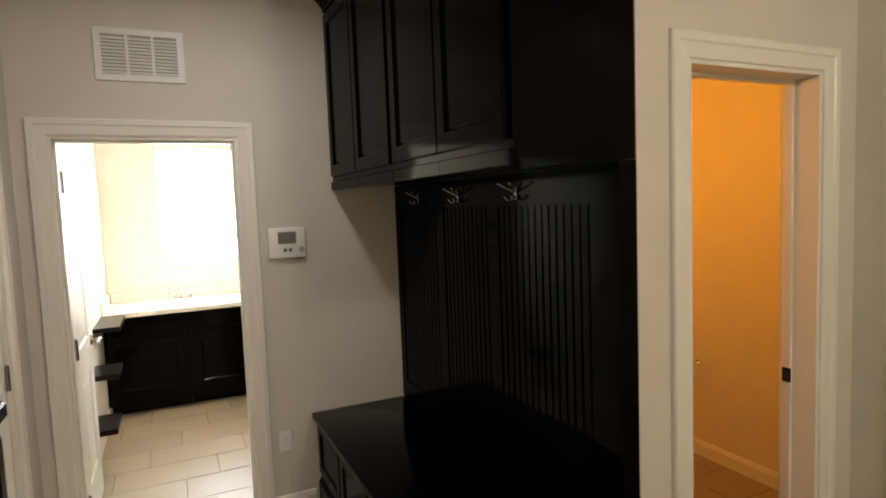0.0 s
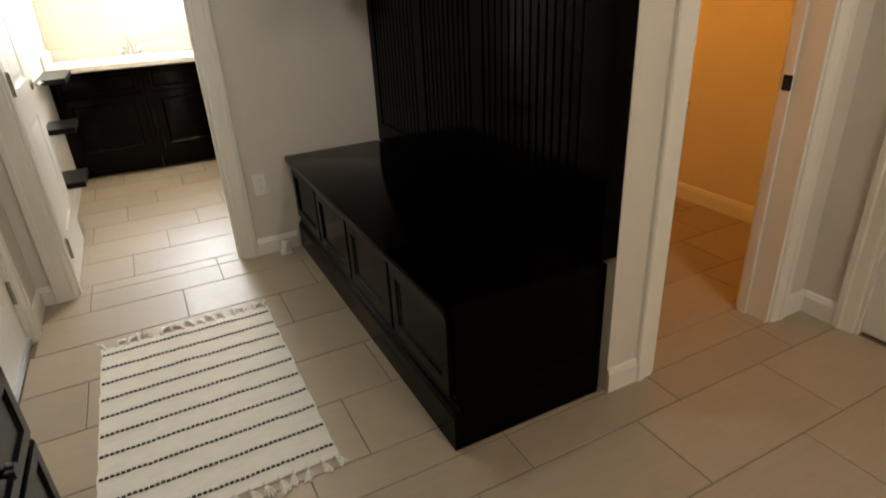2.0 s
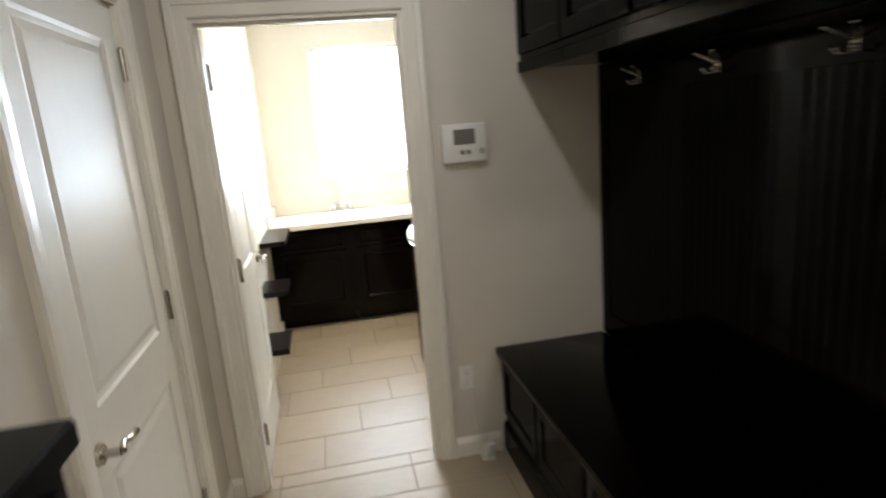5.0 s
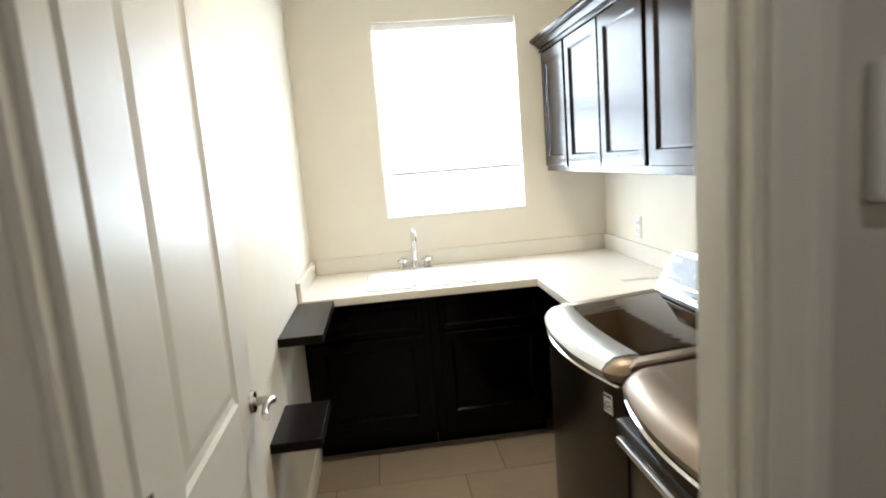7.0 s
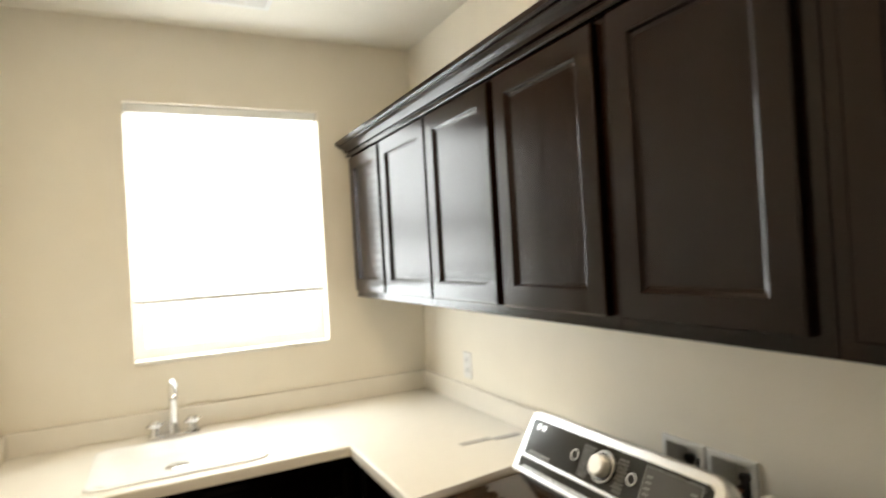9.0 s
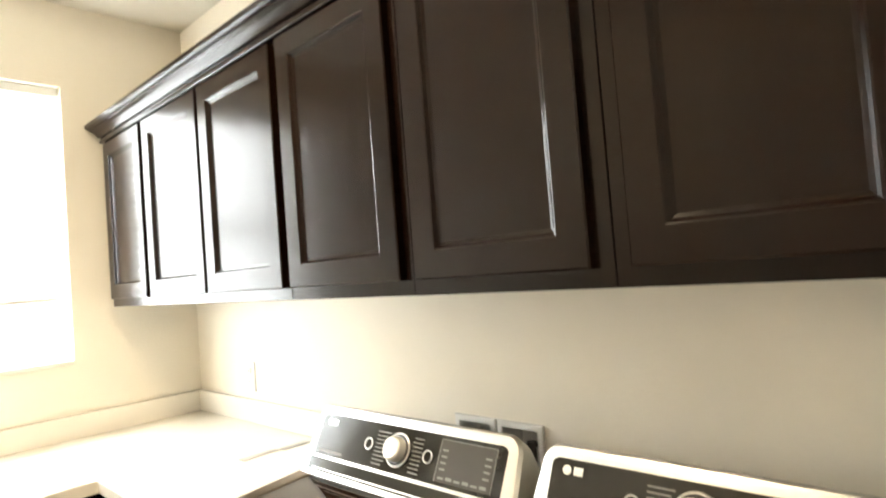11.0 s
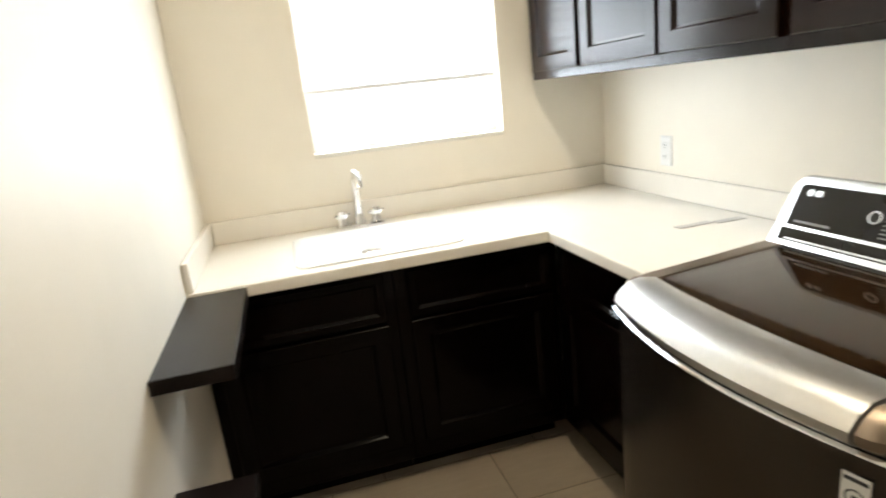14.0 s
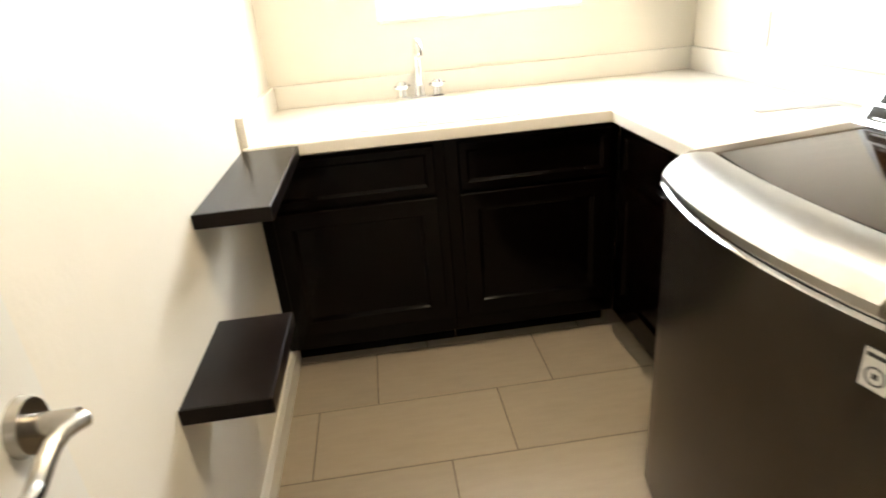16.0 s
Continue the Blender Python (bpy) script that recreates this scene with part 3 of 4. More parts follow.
def machine(m, name, label, washer):
    w = 0.685 if washer else 0.650
    t = thing(name, m, label, "washer" if washer else "dryer")
    bm = bmesh.new()
    prism(bm, rounded(w, 0.0, 0.735, 0.048), 0.02, 0.835, "z")
    part("body", bm, BODY, t, smooth=True)
    part("plinth", boxm(0.02, w - 0.02, 0.05, 0.70, 0.0, 0.02), DARKP, t)
    bm = bmesh.new()
    prism(bm, rounded(w, 0.004, 0.735, 0.048), 0.836, 0.846, "z")
    part("seam", bm, DARKP, t)
    # Sloping top deck.
    for x0, x1 in ((0.0, 0.052), (w - 0.052, w)) if washer else ((0.0, w),):
        bm = bmesh.new()
        prism(bm, [(0.03, 0.846), (0.03, 0.893), (0.05, 0.905), (0.436, 0.928), (0.735, 0.928), (0.735, 0.846)], x0, x1, "x")
        bmesh.ops.bevel(bm, geom=[e for e in bm.edges if e.calc_length() > 0.2], offset=0.006, segments=2, affect="EDGES")
        part("side_deck" if washer else "top_deck", bm, STEEL, t, smooth=True)
    if washer:
        bm = bmesh.new()
        prism(bm, [(0.416, 0.846), (0.416, 0.921), (0.44, 0.927), (0.734, 0.927), (0.734, 0.846)], 0.0525, w - 0.0525, "x")
        part("rear_deck", bm, DARKP, t, "black strip behind the lid")
    # Bowed front band; on the washer the lid's bright handle sits between two corner caps.
    n = 20
    sect = [(0.0, 0.846), (-0.012, 0.856), (-0.014, 0.872), (0.0, 0.893), (0.022, 0.908), (0.060, 0.912), (0.088, 0.909), (0.088, 0.846)]

    def band(u0, u1, lower, grow):
        bm = bmesh.new()
        loops = []
        for k in range(n + 1):
            u = u0 + (u1 - u0) * k / n
            x = w / 2 + u * (w / 2 - 0.004)
            yb = -0.050 * (1 - u * u)
            edge = (max(0.0, abs(u) - 0.88) / 0.12) ** 2
            loops.append([bm.verts.new((x, yb * (1 if sy < 0.05 else 0.55) + sy - grow * (sy < 0.05) + 0.024 * edge * (sy < 0.03), sz - (lower + 0.014 * edge) * (sz > 0.88))) for sy, sz in sect])
        for a, b in zip(loops, loops[1:]):
            for i in range(len(sect) - 1):
                bm.faces.new((a[i], a[i + 1], b[i + 1], b[i]))
        bm.faces.new(loops[0][::-1])
        bm.faces.new(loops[-1])
        return bm

    if washer:
        part("front_band", band(-0.965, 0.835, 0.0, 0.002), SILVER, t, "bright bowed lid handle", smooth=True)
        part("corner_cap", band(-1.0, -0.972, 0.004, 0.0), STEEL, t, smooth=True)
        part("corner_cap", band(0.847, 1.0, 0.004, 0.0), STEEL, t, smooth=True)
    else:
        part("front_band", band(-1.0, 1.0, 0.0, 0.0), STEEL, t, smooth=True)
    bm = bmesh.new()
    loops = []
    for k in range(n + 1):
        u = -1 + 2 * k / n
        loops.append([bm.verts.new((w / 2 + u * (w / 2 - 0.006), -0.054 * (1 - u * u) + 0.004 + dy, z)) for dy, z in ((-0.006, 0.834), (-0.013, 0.839), (-0.006, 0.844))])
    for a, b in zip(loops, loops[1:]):
        for i in range(2):
            bm.faces.new((a[i], a[i + 1], b[i + 1], b[i]))
    part("chrome_line", bm, CHROME, t, "thin chrome line under the lid", smooth=True)
    if washer:
        bm = bmesh.new()
        n2 = 12
        top = []
        for k in range(n2 + 1):
            u = -1 + 2 * k / n2
            x = w / 2 + u * (w / 2 - 0.058)
            yf = 0.089 - 0.0275 * (1 - u * u)
            top.append(((x, yf, 0.909), (x, 0.412, 0.926)))
        fr = [bm.verts.new(a) for a, b in top]
        bk = [bm.verts.new(b) for a, b in top]
        fl = [bm.verts.new((a[0], a[1], 0.85)) for a, b in top]
        bl = [bm.verts.new((b[0], b[1], 0.85)) for a, b in top]
        for k in range(n2):
            bm.faces.new((fr[k], fr[k + 1], bk[k + 1], bk[k]))
            bm.faces.new((fl[k], fl[k + 1], fr[k + 1], fr[k]))
        bm.faces.new((fr[0], bk[0], bl[0], fl[0]))
        bm.faces.new((fr[-1], fl[-1], bl[-1], bk[-1]))
        part("lid_glass", bm, LIDGLASS, t, "dark tinted glass lid")
        stick = part("energy_label", boxm(-0.019, 0.019, -0.0008, 0.0008, -0.029, 0.029), PLASTIC, t, "small white printed label", m=pose(0.630, -0.0160, 0.775, 0, 0, 13.3))
        bm = bmesh.new()
        tube(bm, [(0.013 * math.cos(k * math.pi / 10), -0.0008, -0.008 + 0.013 * math.sin(k * math.pi / 10)) for k in range(21)], 0.0015, 6)
        part("print", bm, DARKP, stick)
        part("print", boxm(-0.004, 0.004, -0.0014, -0.0008, -0.012, -0.004), DARKP, stick)
        part("print", boxm(-0.016, 0.016, -0.0014, -0.0008, 0.018, 0.024), DARKP, stick)
    else:
        bm = bmesh.new()
        box(bm, 0.05, w - 0.05, -0.052, 0.0, 0.765, 0.80, 0.01, 2)
        part("door_pull", bm, DARKP, t)
        part("door_trim", boxm(0.06, w - 0.06, -0.056, -0.02, 0.735, 0.755, 0.006, 2), SILVER, t, smooth=True)
    # Control console.
    # The panel lies on the sloped front; u across, v up the slope.
    b0, b1 = Vector((0, 0.4535, 0.969)), Vector((0, 0.4985, 1.0575))
    up = (b1 - b0).normalized()
    out = Vector((0, -up.z, up.y))

    def on(u, v, o):
        p = b0 + up * v + out * o
        return (u, p.y, p.z)

    def plate(bm, u0, u1, v0, v1, o0, o1):
        vs = [bm.verts.new(on(u, v, o)) for o in (o0, o1) for u, v in ((u0, v0), (u1, v0), (u1, v1), (u0, v1))]
        for f in ((0, 1, 2, 3), (4, 5, 6, 7), (0, 1, 5, 4), (1, 2, 6, 5), (2, 3, 7, 6), (3, 0, 4, 7)):
            bm.faces.new([vs[i] for i in f])
        return bm

    def rim(ins, r, v0, v1):
        """Outline of the console face, square below and rounded above."""
        a, b = 0.008 + ins, w - 0.008 - ins
        pts = [(a - 0.012, v0), (b + 0.012, v0)]
        for cx, a0 in ((b - r, 0), (a + r, 90)):
            for k in range(7):
                an = radians(a0 + 15 * k)
                pts.append((cx + r * math.cos(an), v1 - ins - r + r * math.sin(an)))
        return pts

    bm = bmesh.new()
    loops = []
    for ins, r, o, drop in ((0.014, 0.028, 0.0, 0), (0.006, 0.034, -0.002, 0), (0.0, 0.038, -0.010, 0), (0.002, 0.040, -0.050, 0.006), (0.016, 0.040, -0.115, 0.03)):
        lp = []
        for u, v in rim(ins, r, -0.052, 0.134):
            p = on(u, v, o)
            lp.append(bm.verts.new((p[0], p[1], max(0.9275, p[2] - drop))))
        loops.append(lp)
    for a, b in zip(loops, loops[1:]):
        for k in range(len(a)):
            bm.faces.new((a[k], a[(k + 1) % len(a)], b[(k + 1) % len(a)], b[k]))
    bm.faces.new(loops[0])
    bm.faces.new(loops[-1][::-1])
    part("console", bm, SILVER, t, "silver control console", smooth=True)
    bm = bmesh.new()
    pl = [(max(0.036, min(w - 0.036, u)), max(0.004, v)) for u, v in rim(0.026, 0.018, 0.004, 0.134)]
    lo = [bm.verts.new(on(u, v, -0.003)) for u, v in pl]
    hi = [bm.verts.new(on(u, v, 0.0015)) for u, v in pl]
    for k in range(len(pl)):
        bm.faces.new((lo[k], lo[(k + 1) % len(pl)], hi[(k + 1) % len(pl)], hi[k]))
    bm.faces.new(hi)
    face = part("control_panel", bm, PANEL, t, "glossy black control panel")
    part("lower_slot", plate(bmesh.new(), 0.028, w - 0.028, -0.051, -0.0035, -0.004, 0.002), PANEL, t, "black slot under the control panel")
    part("chrome_strip", plate(bmesh.new(), 0.05, w - 0.05, -0.031, -0.0275, 0.0015, 0.004), SILVER, t)
    kb = bmesh.new()
    kx = 0.345 if washer else 0.300
    cyl(kb, on(kx, 0.056, 0.001), on(kx, 0.056, 0.006), 0.036, 0.035, 28)
    part("knob_dish", kb, DARKP, t, "black dish behind the knob", smooth=True)
    kb = bmesh.new()
    tube(kb, [on(kx + 0.0365 * math.cos(2 * math.pi * k / 32), 0.056 + 0.0365 * math.sin(2 * math.pi * k / 32), 0.004) for k in range(33)], 0.0028, 8)
    part("knob_ring", kb, SILVER, t, smooth=True)
    kb = bmesh.new()
    cyl(kb, on(kx, 0.056, 0.006), on(kx, 0.056, 0.026), 0.028, 0.0265, 28)
    cyl(kb, on(kx, 0.056, 0.026), on(kx, 0.056, 0.030), 0.0265, 0.022, 28)
    part("knob", kb, KNOB, t, "round silver selector knob", smooth=True)
    for bx in (kx - 0.105, kx + 0.095):
        kb = bmesh.new()
        pts = [on(bx + 0.013 * math.cos(2 * math.pi * k / 20), 0.056 + 0.013 * math.sin(2 * math.pi * k / 20), 0.003) for k in range(21)]
        tube(kb, pts, 0.0018, 6)
        part("button", kb, SILVER, t, smooth=True)
    dx = kx + 0.128
    plate_bm = plate(bmesh.new(), dx, dx + 0.150, 0.012, 0.098, 0.0015, 0.0022)
    part("display", plate_bm, SMOKE, t, "smoked display window")
    def mark(spots, o):
        for u0, u1, v0, v1 in spots:
            part("print", plate(bmesh.new(), u0, u1, v0, v1, o, o + 0.0004), PRINT, face)

    mark([(kx - 0.082, kx - 0.048 + 0.006 * (k % 3), 0.014 + 0.0092 * k, 0.0168 + 0.0092 * k) for k in range(9)], 0.0015)
    mark([(kx + 0.045 - 0.004 * (k % 2), kx + 0.075, 0.014 + 0.0092 * k, 0.0168 + 0.0092 * k) for k in range(9)], 0.0015)
    mark([(dx + 0.008 + 0.023 * k, dx + 0.025 + 0.023 * k, 0.018, 0.0225 + 0.002 * (k % 2)) for k in range(6)], 0.0022)
    mark([(u, u + 0.016, 0.036 + 0.013 * k, 0.0400 + 0.013 * k) for k in range(4) for u in (dx + 0.007, dx + 0.126)], 0.0022)
    mark([(0.055, 0.15, 0.012, 0.018), (dx - 0.002, dx + 0.152, 0.0982, 0.0998), (dx - 0.0025, dx - 0.0005, 0.012, 0.098), (dx + 0.1505, dx + 0.1525, 0.012, 0.098)], 0.0015)
    lg = bmesh.new()
    cyl(lg, on(0.068, 0.088, 0.0015), on(0.068, 0.088, 0.0022), 0.0085, n=18)
    plate(lg, 0.082, 0.100, 0.081, 0.095, 0.0015, 0.0021)
    part("maker_mark", lg, SILVER, t)
    return t


machine(pose(0.060, 1.495, 0, 0, 0, -90), "washing_machine", "graphite top-load washing machine with a dark glass lid", True)
machine(pose(0.060, 0.780, 0, 0, 0, -90), "tumble_dryer", "graphite steel dryer with a plain sloping top", False)

# Supply boxes set into the wall behind the machines.
for k, y0 in enumerate(SUPPLY):
    b = thing("supply_box", pose(0.82, y0, 0.893, 0, 0, -90), "white laundry supply box recessed in the wall, with valves", "outlet box", "supply boxes")
    bm = bmesh.new()
    rings(bm, 0.14, 0.14, [(0.0, -0.006), (0.003, -0.009), (0.014, -0.009), (0.017, -0.006), (0.017, 0.0), (0.019, 0.072)], -0.0005)
    bm.faces.ensure_lookup_table()
    bm.faces.remove(bm.faces[-1])
    part("frame", bm, PLASTIC, b)
    for vx in ((0.05, 0.09) if k == 0 else (0.07,)):
        bm = bmesh.new()
        cyl(bm, (vx, 0.040, 0.020), (vx, 0.040, 0.070), 0.011)
        cyl(bm, (vx, 0.040, 0.070), (vx, 0.040, 0.082), 0.015, 0.013)
        cyl(bm, (vx, 0.040, 0.052), (vx, 0.012, 0.052), 0.008)
        valve = part("valve", bm, BRONZE, b, "dark brass valve", smooth=True)
        part("lever", boxm(vx - 0.018, vx + 0.018, 0.006, 0.013, 0.047, 0.057, 0.003), COPPER, valve, "reddish valve lever")


def outlet(m, label):
    o = thing("outlet", m, label, "outlet")
    bm = bmesh.new()
    rings(bm, 0.072, 0.118, [(0.0, -0.003), (0.004, -0.006), (0.01, -0.0065)], -0.0002, -0.036, -0.059)
    part("plate", bm, PLASTIC, o)
    for dz in (-0.022, 0.022):
        bm = bmesh.new()
        box(bm, -0.016, 0.016, -0.009, -0.006, dz - 0.014, dz + 0.014, 0.003)
        s = part("socket", bm, PLASTIC, o)
        bm = bmesh.new()
        for sx in (-0.006, 0.006):
            box(bm, sx - 0.001, sx + 0.001, -0.0094, -0.0088, dz - 0.002, dz + 0.006)
        cyl(bm, (0, -0.0088, dz - 0.008), (0, -0.0094, dz - 0.008), 0.002, n=8)
        part("slot", bm, DARKP, s)
    return o


outlet(pose(0.062, -0.0005, 0.40), "white duplex wall outlet above the baseboard")
outlet(pose(0.8195, 2.336, 1.055, 0, 0, -90), "white duplex wall outlet above the counter")

# Ceiling register in the laundry.
reg = thing("ceiling_register", pose(-0.07, 2.39, LC), "white louvred ceiling air register", "vent")
bm = bmesh.new()
box(bm, -0.13, 0.13, -0.115, -0.095, -0.008, -0.0005)
box(bm, -0.13, 0.13, 0.095, 0.115, -0.008, -0.0005)
box(bm, -0.13, -0.11, -0.095, 0.095, -0.008, -0.0005)
box(bm, 0.11, 0.13, -0.095, 0.095, -0.008, -0.0005)
box(bm, -0.04, -0.03, -0.095, 0.095, -0.007, -0.0005)
box(bm, 0.03, 0.04, -0.095, 0.095, -0.007, -0.0005)
part("frame", bm, PLASTIC, reg)
for k in range(8):
    y = -0.085 + 0.0243 * k
    bm = bmesh.new()
    prism(bm, [(y - 0.008, -0.001), (y + 0.006, -0.009), (y + 0.008, -0.008), (y - 0.006, -0.0005)], -0.11, 0.11, "x")
    part("slat", bm, PLASTIC, reg)

# ---- hall: bench and cabinets ----
bench = thing("hall_bench", pose(0.25, -0.001, 0, 0, 0, -90), "black-brown built-in storage bench with panelled front", "bench")
BL = 1.838
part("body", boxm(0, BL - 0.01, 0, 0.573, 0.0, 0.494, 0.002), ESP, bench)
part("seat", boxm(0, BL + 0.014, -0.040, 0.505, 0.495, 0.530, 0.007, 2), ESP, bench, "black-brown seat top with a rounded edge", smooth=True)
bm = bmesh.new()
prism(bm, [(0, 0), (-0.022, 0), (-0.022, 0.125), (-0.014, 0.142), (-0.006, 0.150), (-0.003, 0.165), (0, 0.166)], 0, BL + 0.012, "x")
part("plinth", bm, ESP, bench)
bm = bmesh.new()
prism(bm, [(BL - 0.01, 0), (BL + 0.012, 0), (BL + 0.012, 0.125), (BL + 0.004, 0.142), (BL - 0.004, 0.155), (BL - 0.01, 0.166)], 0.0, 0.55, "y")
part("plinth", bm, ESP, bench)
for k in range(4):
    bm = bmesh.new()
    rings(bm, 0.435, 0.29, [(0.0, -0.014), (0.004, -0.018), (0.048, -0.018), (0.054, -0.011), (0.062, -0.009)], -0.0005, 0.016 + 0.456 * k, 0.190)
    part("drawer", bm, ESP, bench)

back = thing("hall_back_panel", pose(0.76, -0.001, 0.531, 0, 0, -90), "black-brown beadboard back panel with coat hooks above the bench", "wall panel")
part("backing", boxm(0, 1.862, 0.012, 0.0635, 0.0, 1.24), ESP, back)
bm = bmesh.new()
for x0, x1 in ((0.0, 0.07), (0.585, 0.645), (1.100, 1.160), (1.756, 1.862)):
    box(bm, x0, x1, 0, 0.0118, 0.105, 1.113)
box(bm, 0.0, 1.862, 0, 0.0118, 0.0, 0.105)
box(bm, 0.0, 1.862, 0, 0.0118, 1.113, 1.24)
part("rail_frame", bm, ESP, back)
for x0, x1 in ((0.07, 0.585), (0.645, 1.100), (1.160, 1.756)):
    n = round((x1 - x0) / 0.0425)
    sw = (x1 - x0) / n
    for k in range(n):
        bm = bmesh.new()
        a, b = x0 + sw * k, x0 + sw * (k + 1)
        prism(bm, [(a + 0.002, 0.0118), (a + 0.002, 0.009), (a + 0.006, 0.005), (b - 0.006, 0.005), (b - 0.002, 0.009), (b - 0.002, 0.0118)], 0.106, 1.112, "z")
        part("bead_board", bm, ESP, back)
for hy in (0.352, 0.815, 1.302):
    h = thing("coat_hook", pose(0.7595, -hy, 1.695, 0, 0, -90) @ Matrix.Scale(0.8, 4), "satin nickel double coat hook on the dark panel", "coat hook", "coat hooks")
    bm = bmesh.new()
    box(bm, -0.011, 0.011, -0.006, -0.0005, -0.035, 0.035, 0.003, 2)
    part("plate", bm, NICKEL, h, smooth=True)
    bm = bmesh.new()
    for s in (-1, 1):
        tube(bm, [(0, -0.006, 0.0), (s * 0.012, -0.022, 0.012), (s * 0.032, -0.045, 0.028), (s * 0.050, -0.060, 0.042)], 0.0048, 8)
        bmesh.ops.create_uvsphere(bm, u_segments=10, v_segments=6, radius=0.0085, matrix=Matrix.Translation((s * 0.051, -0.061, 0.043)))
    part("upper_prong", bm, NICKEL, h, smooth=True)
    bm = bmesh.new()
    for s in (-1, 1):
        tube(bm, [(0, -0.006, -0.018), (s * 0.008, -0.022, -0.034), (s * 0.022, -0.034, -0.036), (s * 0.032, -0.040, -0.022)], 0.0048, 8)
        bmesh.ops.create_uvsphere(bm, u_segments=10, v_segments=6, radius=0.008, matrix=Matrix.Translation((s * 0.0325, -0.040, -0.020)))
    part("lower_prong", bm, NICKEL, h, smooth=True)

for a, b, d0, d1 in ((0.0, 0.490, 0.030, 0.486), (0.490, 0.973, 0.494, 0.955), (0.973, 1.418, 0.990, 1.414), (1.418, 1.861, 1.423, 1.842)):
    c = thing("hall_wall_cabinet", pose(0.40, -0.001 - a, 1.775, 0, 0, -90), "tall black-brown wall cabinet above the bench", "cabinet", "hall wall cabinets")
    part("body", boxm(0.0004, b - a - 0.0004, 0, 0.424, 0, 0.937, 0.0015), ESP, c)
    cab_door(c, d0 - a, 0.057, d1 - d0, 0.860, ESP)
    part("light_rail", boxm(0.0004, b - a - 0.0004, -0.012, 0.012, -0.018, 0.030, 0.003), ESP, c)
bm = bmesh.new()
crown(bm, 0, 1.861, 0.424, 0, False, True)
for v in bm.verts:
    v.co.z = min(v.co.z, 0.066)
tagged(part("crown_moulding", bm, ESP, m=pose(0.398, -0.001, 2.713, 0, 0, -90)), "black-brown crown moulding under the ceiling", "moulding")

# Dresser beside the hall door.
dres = thing("tall_dresser", pose(-0.745, -2.865, 0, 0, 0, 90), "dark blue-black tall dresser with small round knobs", "dresser")
DW = 0.955
part("carcass", boxm(0, DW, 0, 0.295, 0.06, 1.303, 0.003), NAVY, dres)
part("top", boxm(-0.015, DW + 0.015, -0.015, 0.3, 1.304, 1.335, 0.004), NAVY, dres)
for lx in (0.0, DW - 0.05):
    for ly in (0.0, 0.245):
        part("leg", boxm(lx, lx + 0.05, ly, ly + 0.05, 0.0, 0.0595), NAVY, dres)
for k in range(7):
    z0 = 0.085 + 0.174 * k
    for x0 in (0.04, 0.495):
        bm = bmesh.new()
        rings(bm, 0.42, 0.160, [(0.0, -0.012), (0.004, -0.016), (0.03, -0.016), (0.036, -0.010)], -0.0005, x0, z0)
        dr = part("drawer", bm, NAVY, dres)
        bm = bmesh.new()
        cyl(bm, (x0 + 0.21, -0.010, z0 + 0.080), (x0 + 0.21, -0.028, z0 + 0.080), 0.006, 0.009, 12)
        cyl(bm, (x0 + 0.21, -0.028, z0 + 0.080), (x0 + 0.21, -0.040, z0 + 0.080), 0.017, 0.013, 16)
        part("knob", bm, NAVY, dr, "dark round knob", smooth=True)

# ---- hall: small fittings ----
th = thing("thermostat", pose(0.029, -0.0005, 1.402), "white wall thermostat with a grey display", "thermostat")
part("case", boxm(0, 0.196, -0.028, 0, 0, 0.165, 0.008, 3), PLASTIC, th, smooth=True)
part("display", boxm(0.05, 0.145, -0.0290, -0.0285, 0.078, 0.142), GREYP, th, "grey display")
for bx in (0.085, 0.112):
    part("button", boxm(bx - 0.009, bx + 0.009, -0.031, -0.028, 0.036, 0.054, 0.002), PRINT, th)
bm = bmesh.new()
cyl(bm, (0.172, -0.028, 0.045), (0.172, -0.031, 0.045), 0.014, n=20)
part("dial", bm, PAPER, th, "grey sensor dial", smooth=True)

gr = thing("air_return_grille", pose(-0.70, -0.0005, 2.302), "white louvred air return grille above the doorway", "vent")
bm = bmesh.new()
GW, GH = 0.385, 0.243
for x0, x1, z0, z1 in ((0, GW, 0, 0.03), (0, GW, GH - 0.03, GH), (0, 0.03, 0.03, GH - 0.03), (GW - 0.03, GW, 0.03, GH - 0.03), (0.131, 0.143, 0.03, GH - 0.03), (0.242, 0.254, 0.03, GH - 0.03)):
    box(bm, x0, x1, -0.010, 0, z0, z1)
part("frame", bm, PLASTIC, gr)
part("backing", boxm(0.02, GW - 0.02, -0.0012, -0.0002, 0.02, GH - 0.02), PAPER, gr)
for k in range(11):
    z = 0.034 + 0.0158 * k
    bm = bmesh.new()
    prism(bm, [(-0.001, z + 0.011), (-0.009, z), (-0.0085, z - 0.0012), (-0.0005, z + 0.0095)], 0.03, GW - 0.03, "x")
    part("slat", bm, PLASTIC, gr)

cam_plug = thing("plug_in_adapter", pose(0.125, -0.06, 0.0), "small white plug-in adapter standing on the floor with its cord", "adapter")
part("case", boxm(-0.022, 0.022, -0.02, 0.02, 0.012, 0.085, 0.006, 2), PLASTIC, cam_plug, smooth=True, m=pose(0, 0, 0, 8, 6, 20))
part("foot", boxm(-0.03, 0.03, -0.025, 0.025, 0.0, 0.014, 0.004), PLASTIC, cam_plug)
bm = bmesh.new()
tube(bm, [(-0.05, 0.045, 0.37), (-0.048, 0.042, 0.25), (-0.04, 0.038, 0.14), (-0.025, 0.030, 0.10), (-0.005, 0.01, 0.085), (0.0, 0.0, 0.075)], 0.0022, 6)
part("cord", bm, PLASTIC, cam_plug, smooth=True)

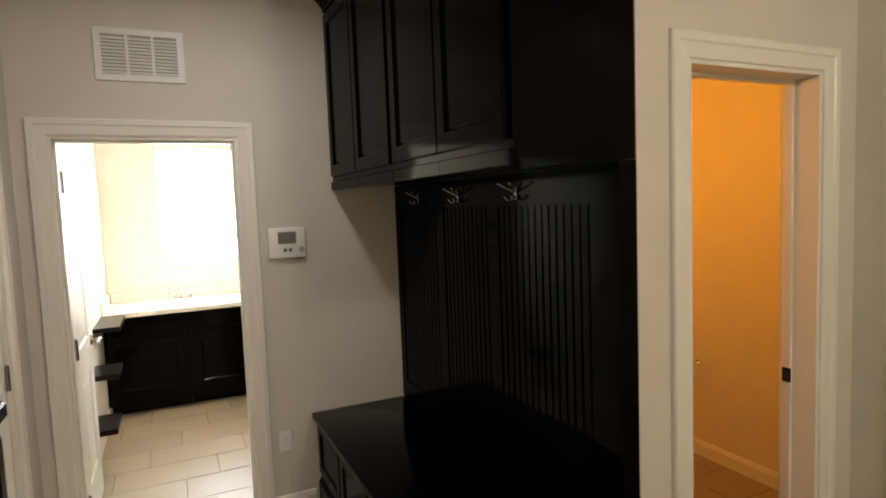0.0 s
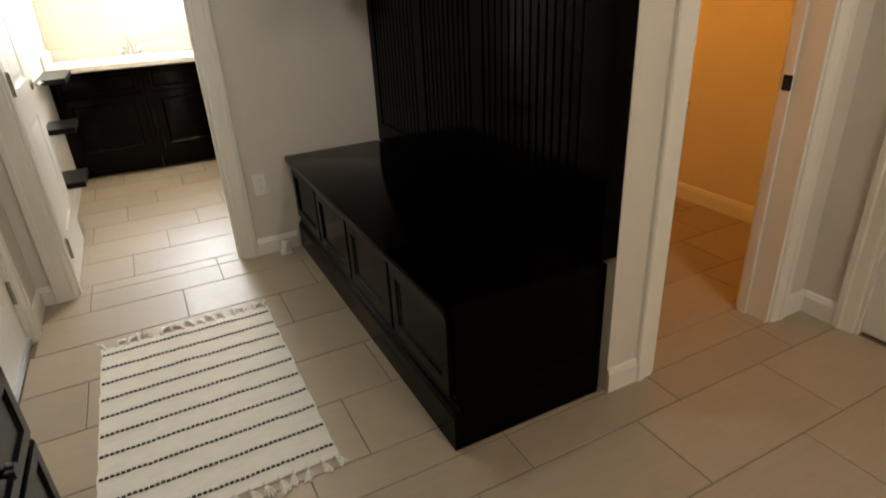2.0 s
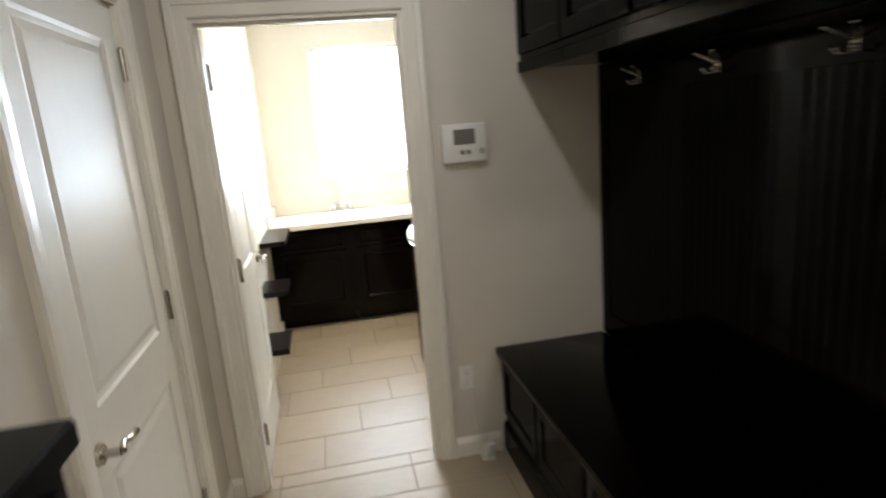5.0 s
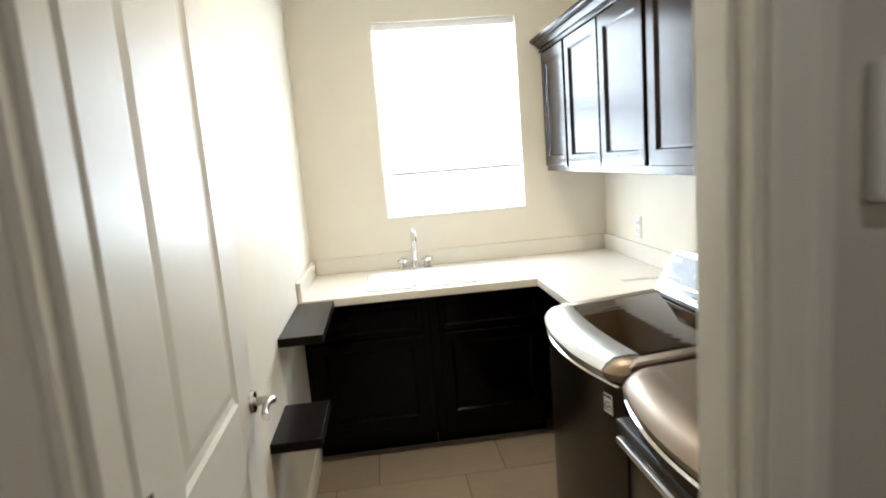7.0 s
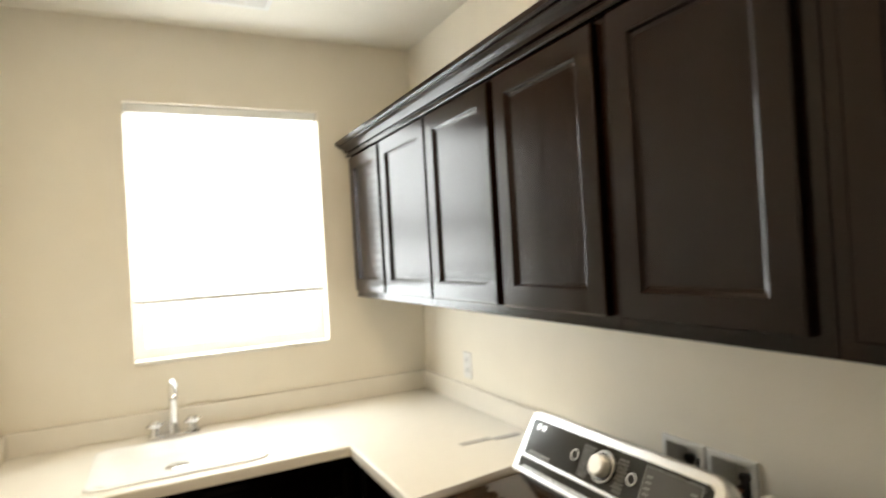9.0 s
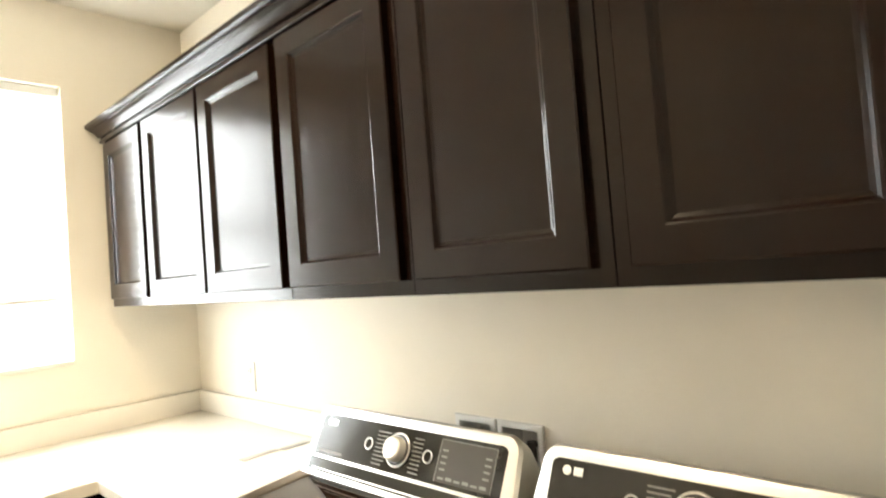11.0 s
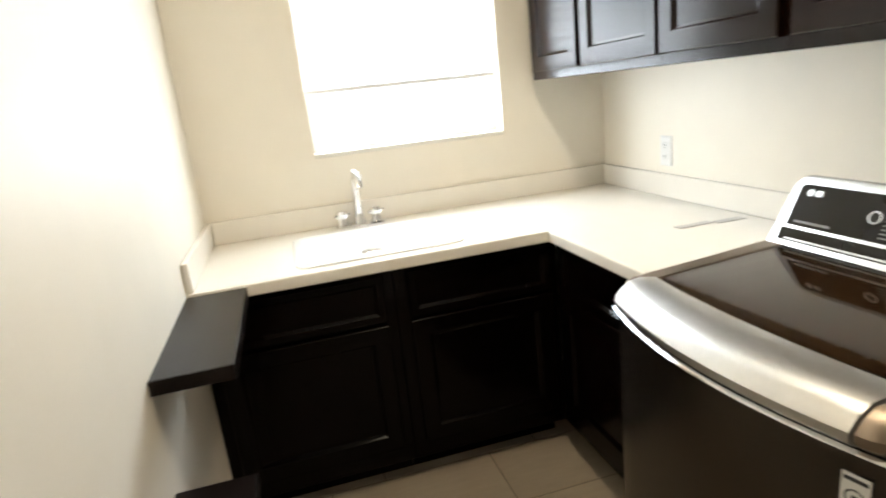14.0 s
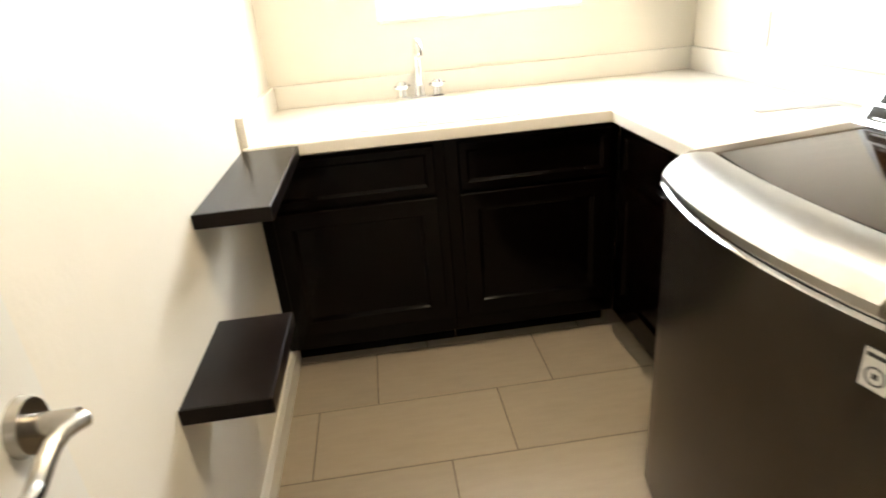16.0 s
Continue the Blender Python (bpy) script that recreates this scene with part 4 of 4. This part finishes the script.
ring = thing("paper_holder", pose(2.5345, -0.60, 0.595, 0, 0, -90), "chrome open-ring paper holder on the powder room wall", "paper holder")
bm = bmesh.new()
cyl(bm, (0, 0, 0), (0, -0.012, 0), 0.026, 0.022, 20)
cyl(bm, (0, -0.012, 0), (0, -0.06, 0), 0.008, n=12)
part("post", bm, CHROME, ring, smooth=True)
bm = bmesh.new()
tube(bm, [(0, -0.055, 0), (0.012, -0.058, -0.06), (0.008, -0.06, -0.12), (-0.01, -0.06, -0.13), (-0.14, -0.06, -0.13)], 0.0065, 8)
part("bar", bm, CHROME, ring, smooth=True)

can = thing("ceiling_light", pose(-0.1, -1.0, HC), "round recessed hall ceiling light, switched on", "ceiling light")
bm = bmesh.new()
cyl(bm, (0, 0, -0.0005), (0, 0, -0.012), 0.11, 0.10, 32)
part("trim_ring", bm, PLASTIC, can, smooth=True)
bm = bmesh.new()
cyl(bm, (0, 0, -0.0125), (0, 0, -0.014), 0.08, n=32)
part("diffuser", bm, GLOW, can)
lt = thing("laundry_ceiling_light", pose(-0.1, 1.15, LC), "round warm flush laundry ceiling light, switched on", "ceiling light")
bm = bmesh.new()
cyl(bm, (0, 0, -0.0005), (0, 0, -0.02), 0.17, 0.165, 32)
part("trim_ring", bm, PLASTIC, lt, smooth=True)
bm = bmesh.new()
cyl(bm, (0, 0, -0.0205), (0, 0, -0.045), 0.155, 0.14, 32)
part("diffuser", bm, GLOW, lt)
# Holder added out of view, only to carry the hall fill lamp.
fill_holder = thing("fill_lamp_holder", pose(0.7, -4.1, HC), "added bulb holder for the unseen hall fill lamp", "ceiling light")
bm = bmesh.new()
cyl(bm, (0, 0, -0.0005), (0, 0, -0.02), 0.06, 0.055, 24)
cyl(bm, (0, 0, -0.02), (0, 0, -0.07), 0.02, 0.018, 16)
part("holder", bm, PLASTIC, fill_holder, smooth=True)
bl = thing("vanity_light", pose(0.9205, -0.6, 2.0), "warm bar light on the powder room wall, switched on", "wall light")
part("back_plate", boxm(0, 0.02, -0.30, 0.30, -0.05, 0.05, 0.004), NICKEL, bl)
part("diffuser", boxm(0.0205, 0.06, -0.28, 0.28, -0.045, 0.045, 0.01, 2), GLOW, bl)

# Rug.
rug = thing("rug", pose(-0.445, -1.145, 0.0), "off-white woven runner rug with dashed black stripes and fringe", "rug")
RW, RL = 0.345, 0.540
bm = bmesh.new()
nx, ny = 14, 44
grid = [[bm.verts.new((-RW + 2 * RW * i / nx + 0.006 * noise.noise((j * 0.4, i * 0.1, 3)), -RL + 2 * RL * j / ny, 0.007 + 0.003 * noise.noise((i * 0.5, j * 0.35, 0)))) for j in range(ny + 1)] for i in range(nx + 1)]
for i in range(nx):
    for j in range(ny):
        bm.faces.new((grid[i][j], grid[i + 1][j], grid[i + 1][j + 1], grid[i][j + 1]))
ext = bmesh.ops.extrude_face_region(bm, geom=list(bm.faces))
for v in ext["geom"]:
    if isinstance(v, bmesh.types.BMVert):
        v.co.z = 0.0008
part("cloth", bm, RUG, rug, smooth=True)
for k in range(10):
    y = -RL + 0.055 + 0.1075 * k
    bm = bmesh.new()
    for j in range(44):
        x = -RW + 0.012 + (2 * RW - 0.024) * j / 43
        z = 0.0085 + 0.003 * noise.noise(((x + RW) / (2 * RW) * nx * 0.5, (y + RL) / (2 * RL) * ny * 0.35, 0))
        yy = y + random.uniform(-0.0015, 0.0015)
        box(bm, x - 0.0055, x + 0.0055, yy - 0.0034, yy + 0.0034, z - 0.004, z + 0.0035)
    part("stripe", bm, YARN, rug, "row of black yarn dashes")
for end in (-1, 1):
    for j in range(16):
        bm = bmesh.new()
        x = -RW + 0.014 + (2 * RW - 0.028) * j / 15
        lean, reach = random.uniform(-0.028, 0.028), random.uniform(0.045, 0.075)
        tube(bm, [(x, end * (RL - 0.006), 0.006), (x + lean * 0.15, end * (RL + 0.012), 0.010)], 0.0065, 7)
        for q in range(6):
            fan = (q - 2.5) * 0.0055 + random.uniform(-0.003, 0.003)
            l = reach * random.uniform(0.75, 1.0)
            tube(bm, [(x + lean * 0.15, end * (RL + 0.010), 0.009), (x + lean * 0.5 + fan * 0.5, end * (RL + l * 0.5), 0.009 + 0.003 * (q % 2)), (x + lean + fan, end * (RL + l), 0.0035)], 0.0034, 5)
        part("tassel", bm, RUG, rug)

# ---- floor tiles ----
TL, TW, J = 0.61, 0.305, 0.0045
ROOMS = ((-1.06, 1.905, -4.7, -1.87), (-1.06, 0.83, -1.87, 0.0), (-0.98, 0.82, 0.0, 2.8), (0.92, 2.535, -1.87, 0.3))
shapes = {}
for k in range(-8, 18):
    y0 = -2.335 + TW * k
    x0 = 0.202 + 0.199 * k
    x0 -= TL * math.ceil((x0 + 1.7) / TL)
    while x0 < 2.9:
        for ra, rb, rc, rd in ROOMS:
            a, b, c, d = max(x0, ra), min(x0 + TL, rb), max(y0, rc), min(y0 + TW, rd)
            if b - a > 0.02 and d - c > 0.02:
                key = (round(b - a, 3), round(d - c, 3))
                if key not in shapes:
                    g = boxm(J / 2, key[0] - J / 2, J / 2, key[1] - J / 2, -0.008, 0.0, 0.0012)
                    bmesh.ops.recalc_face_normals(g, faces=list(g.faces))
                    shapes[key] = bpy.data.meshes.new("tile")
                    g.to_mesh(shapes[key])
                    g.free()
                    shapes[key].materials.append(TILE)
                ob = new("tile", shapes[key])
                ob.parent = floor
                ob.location = (a, c, 0)
        x0 += TL
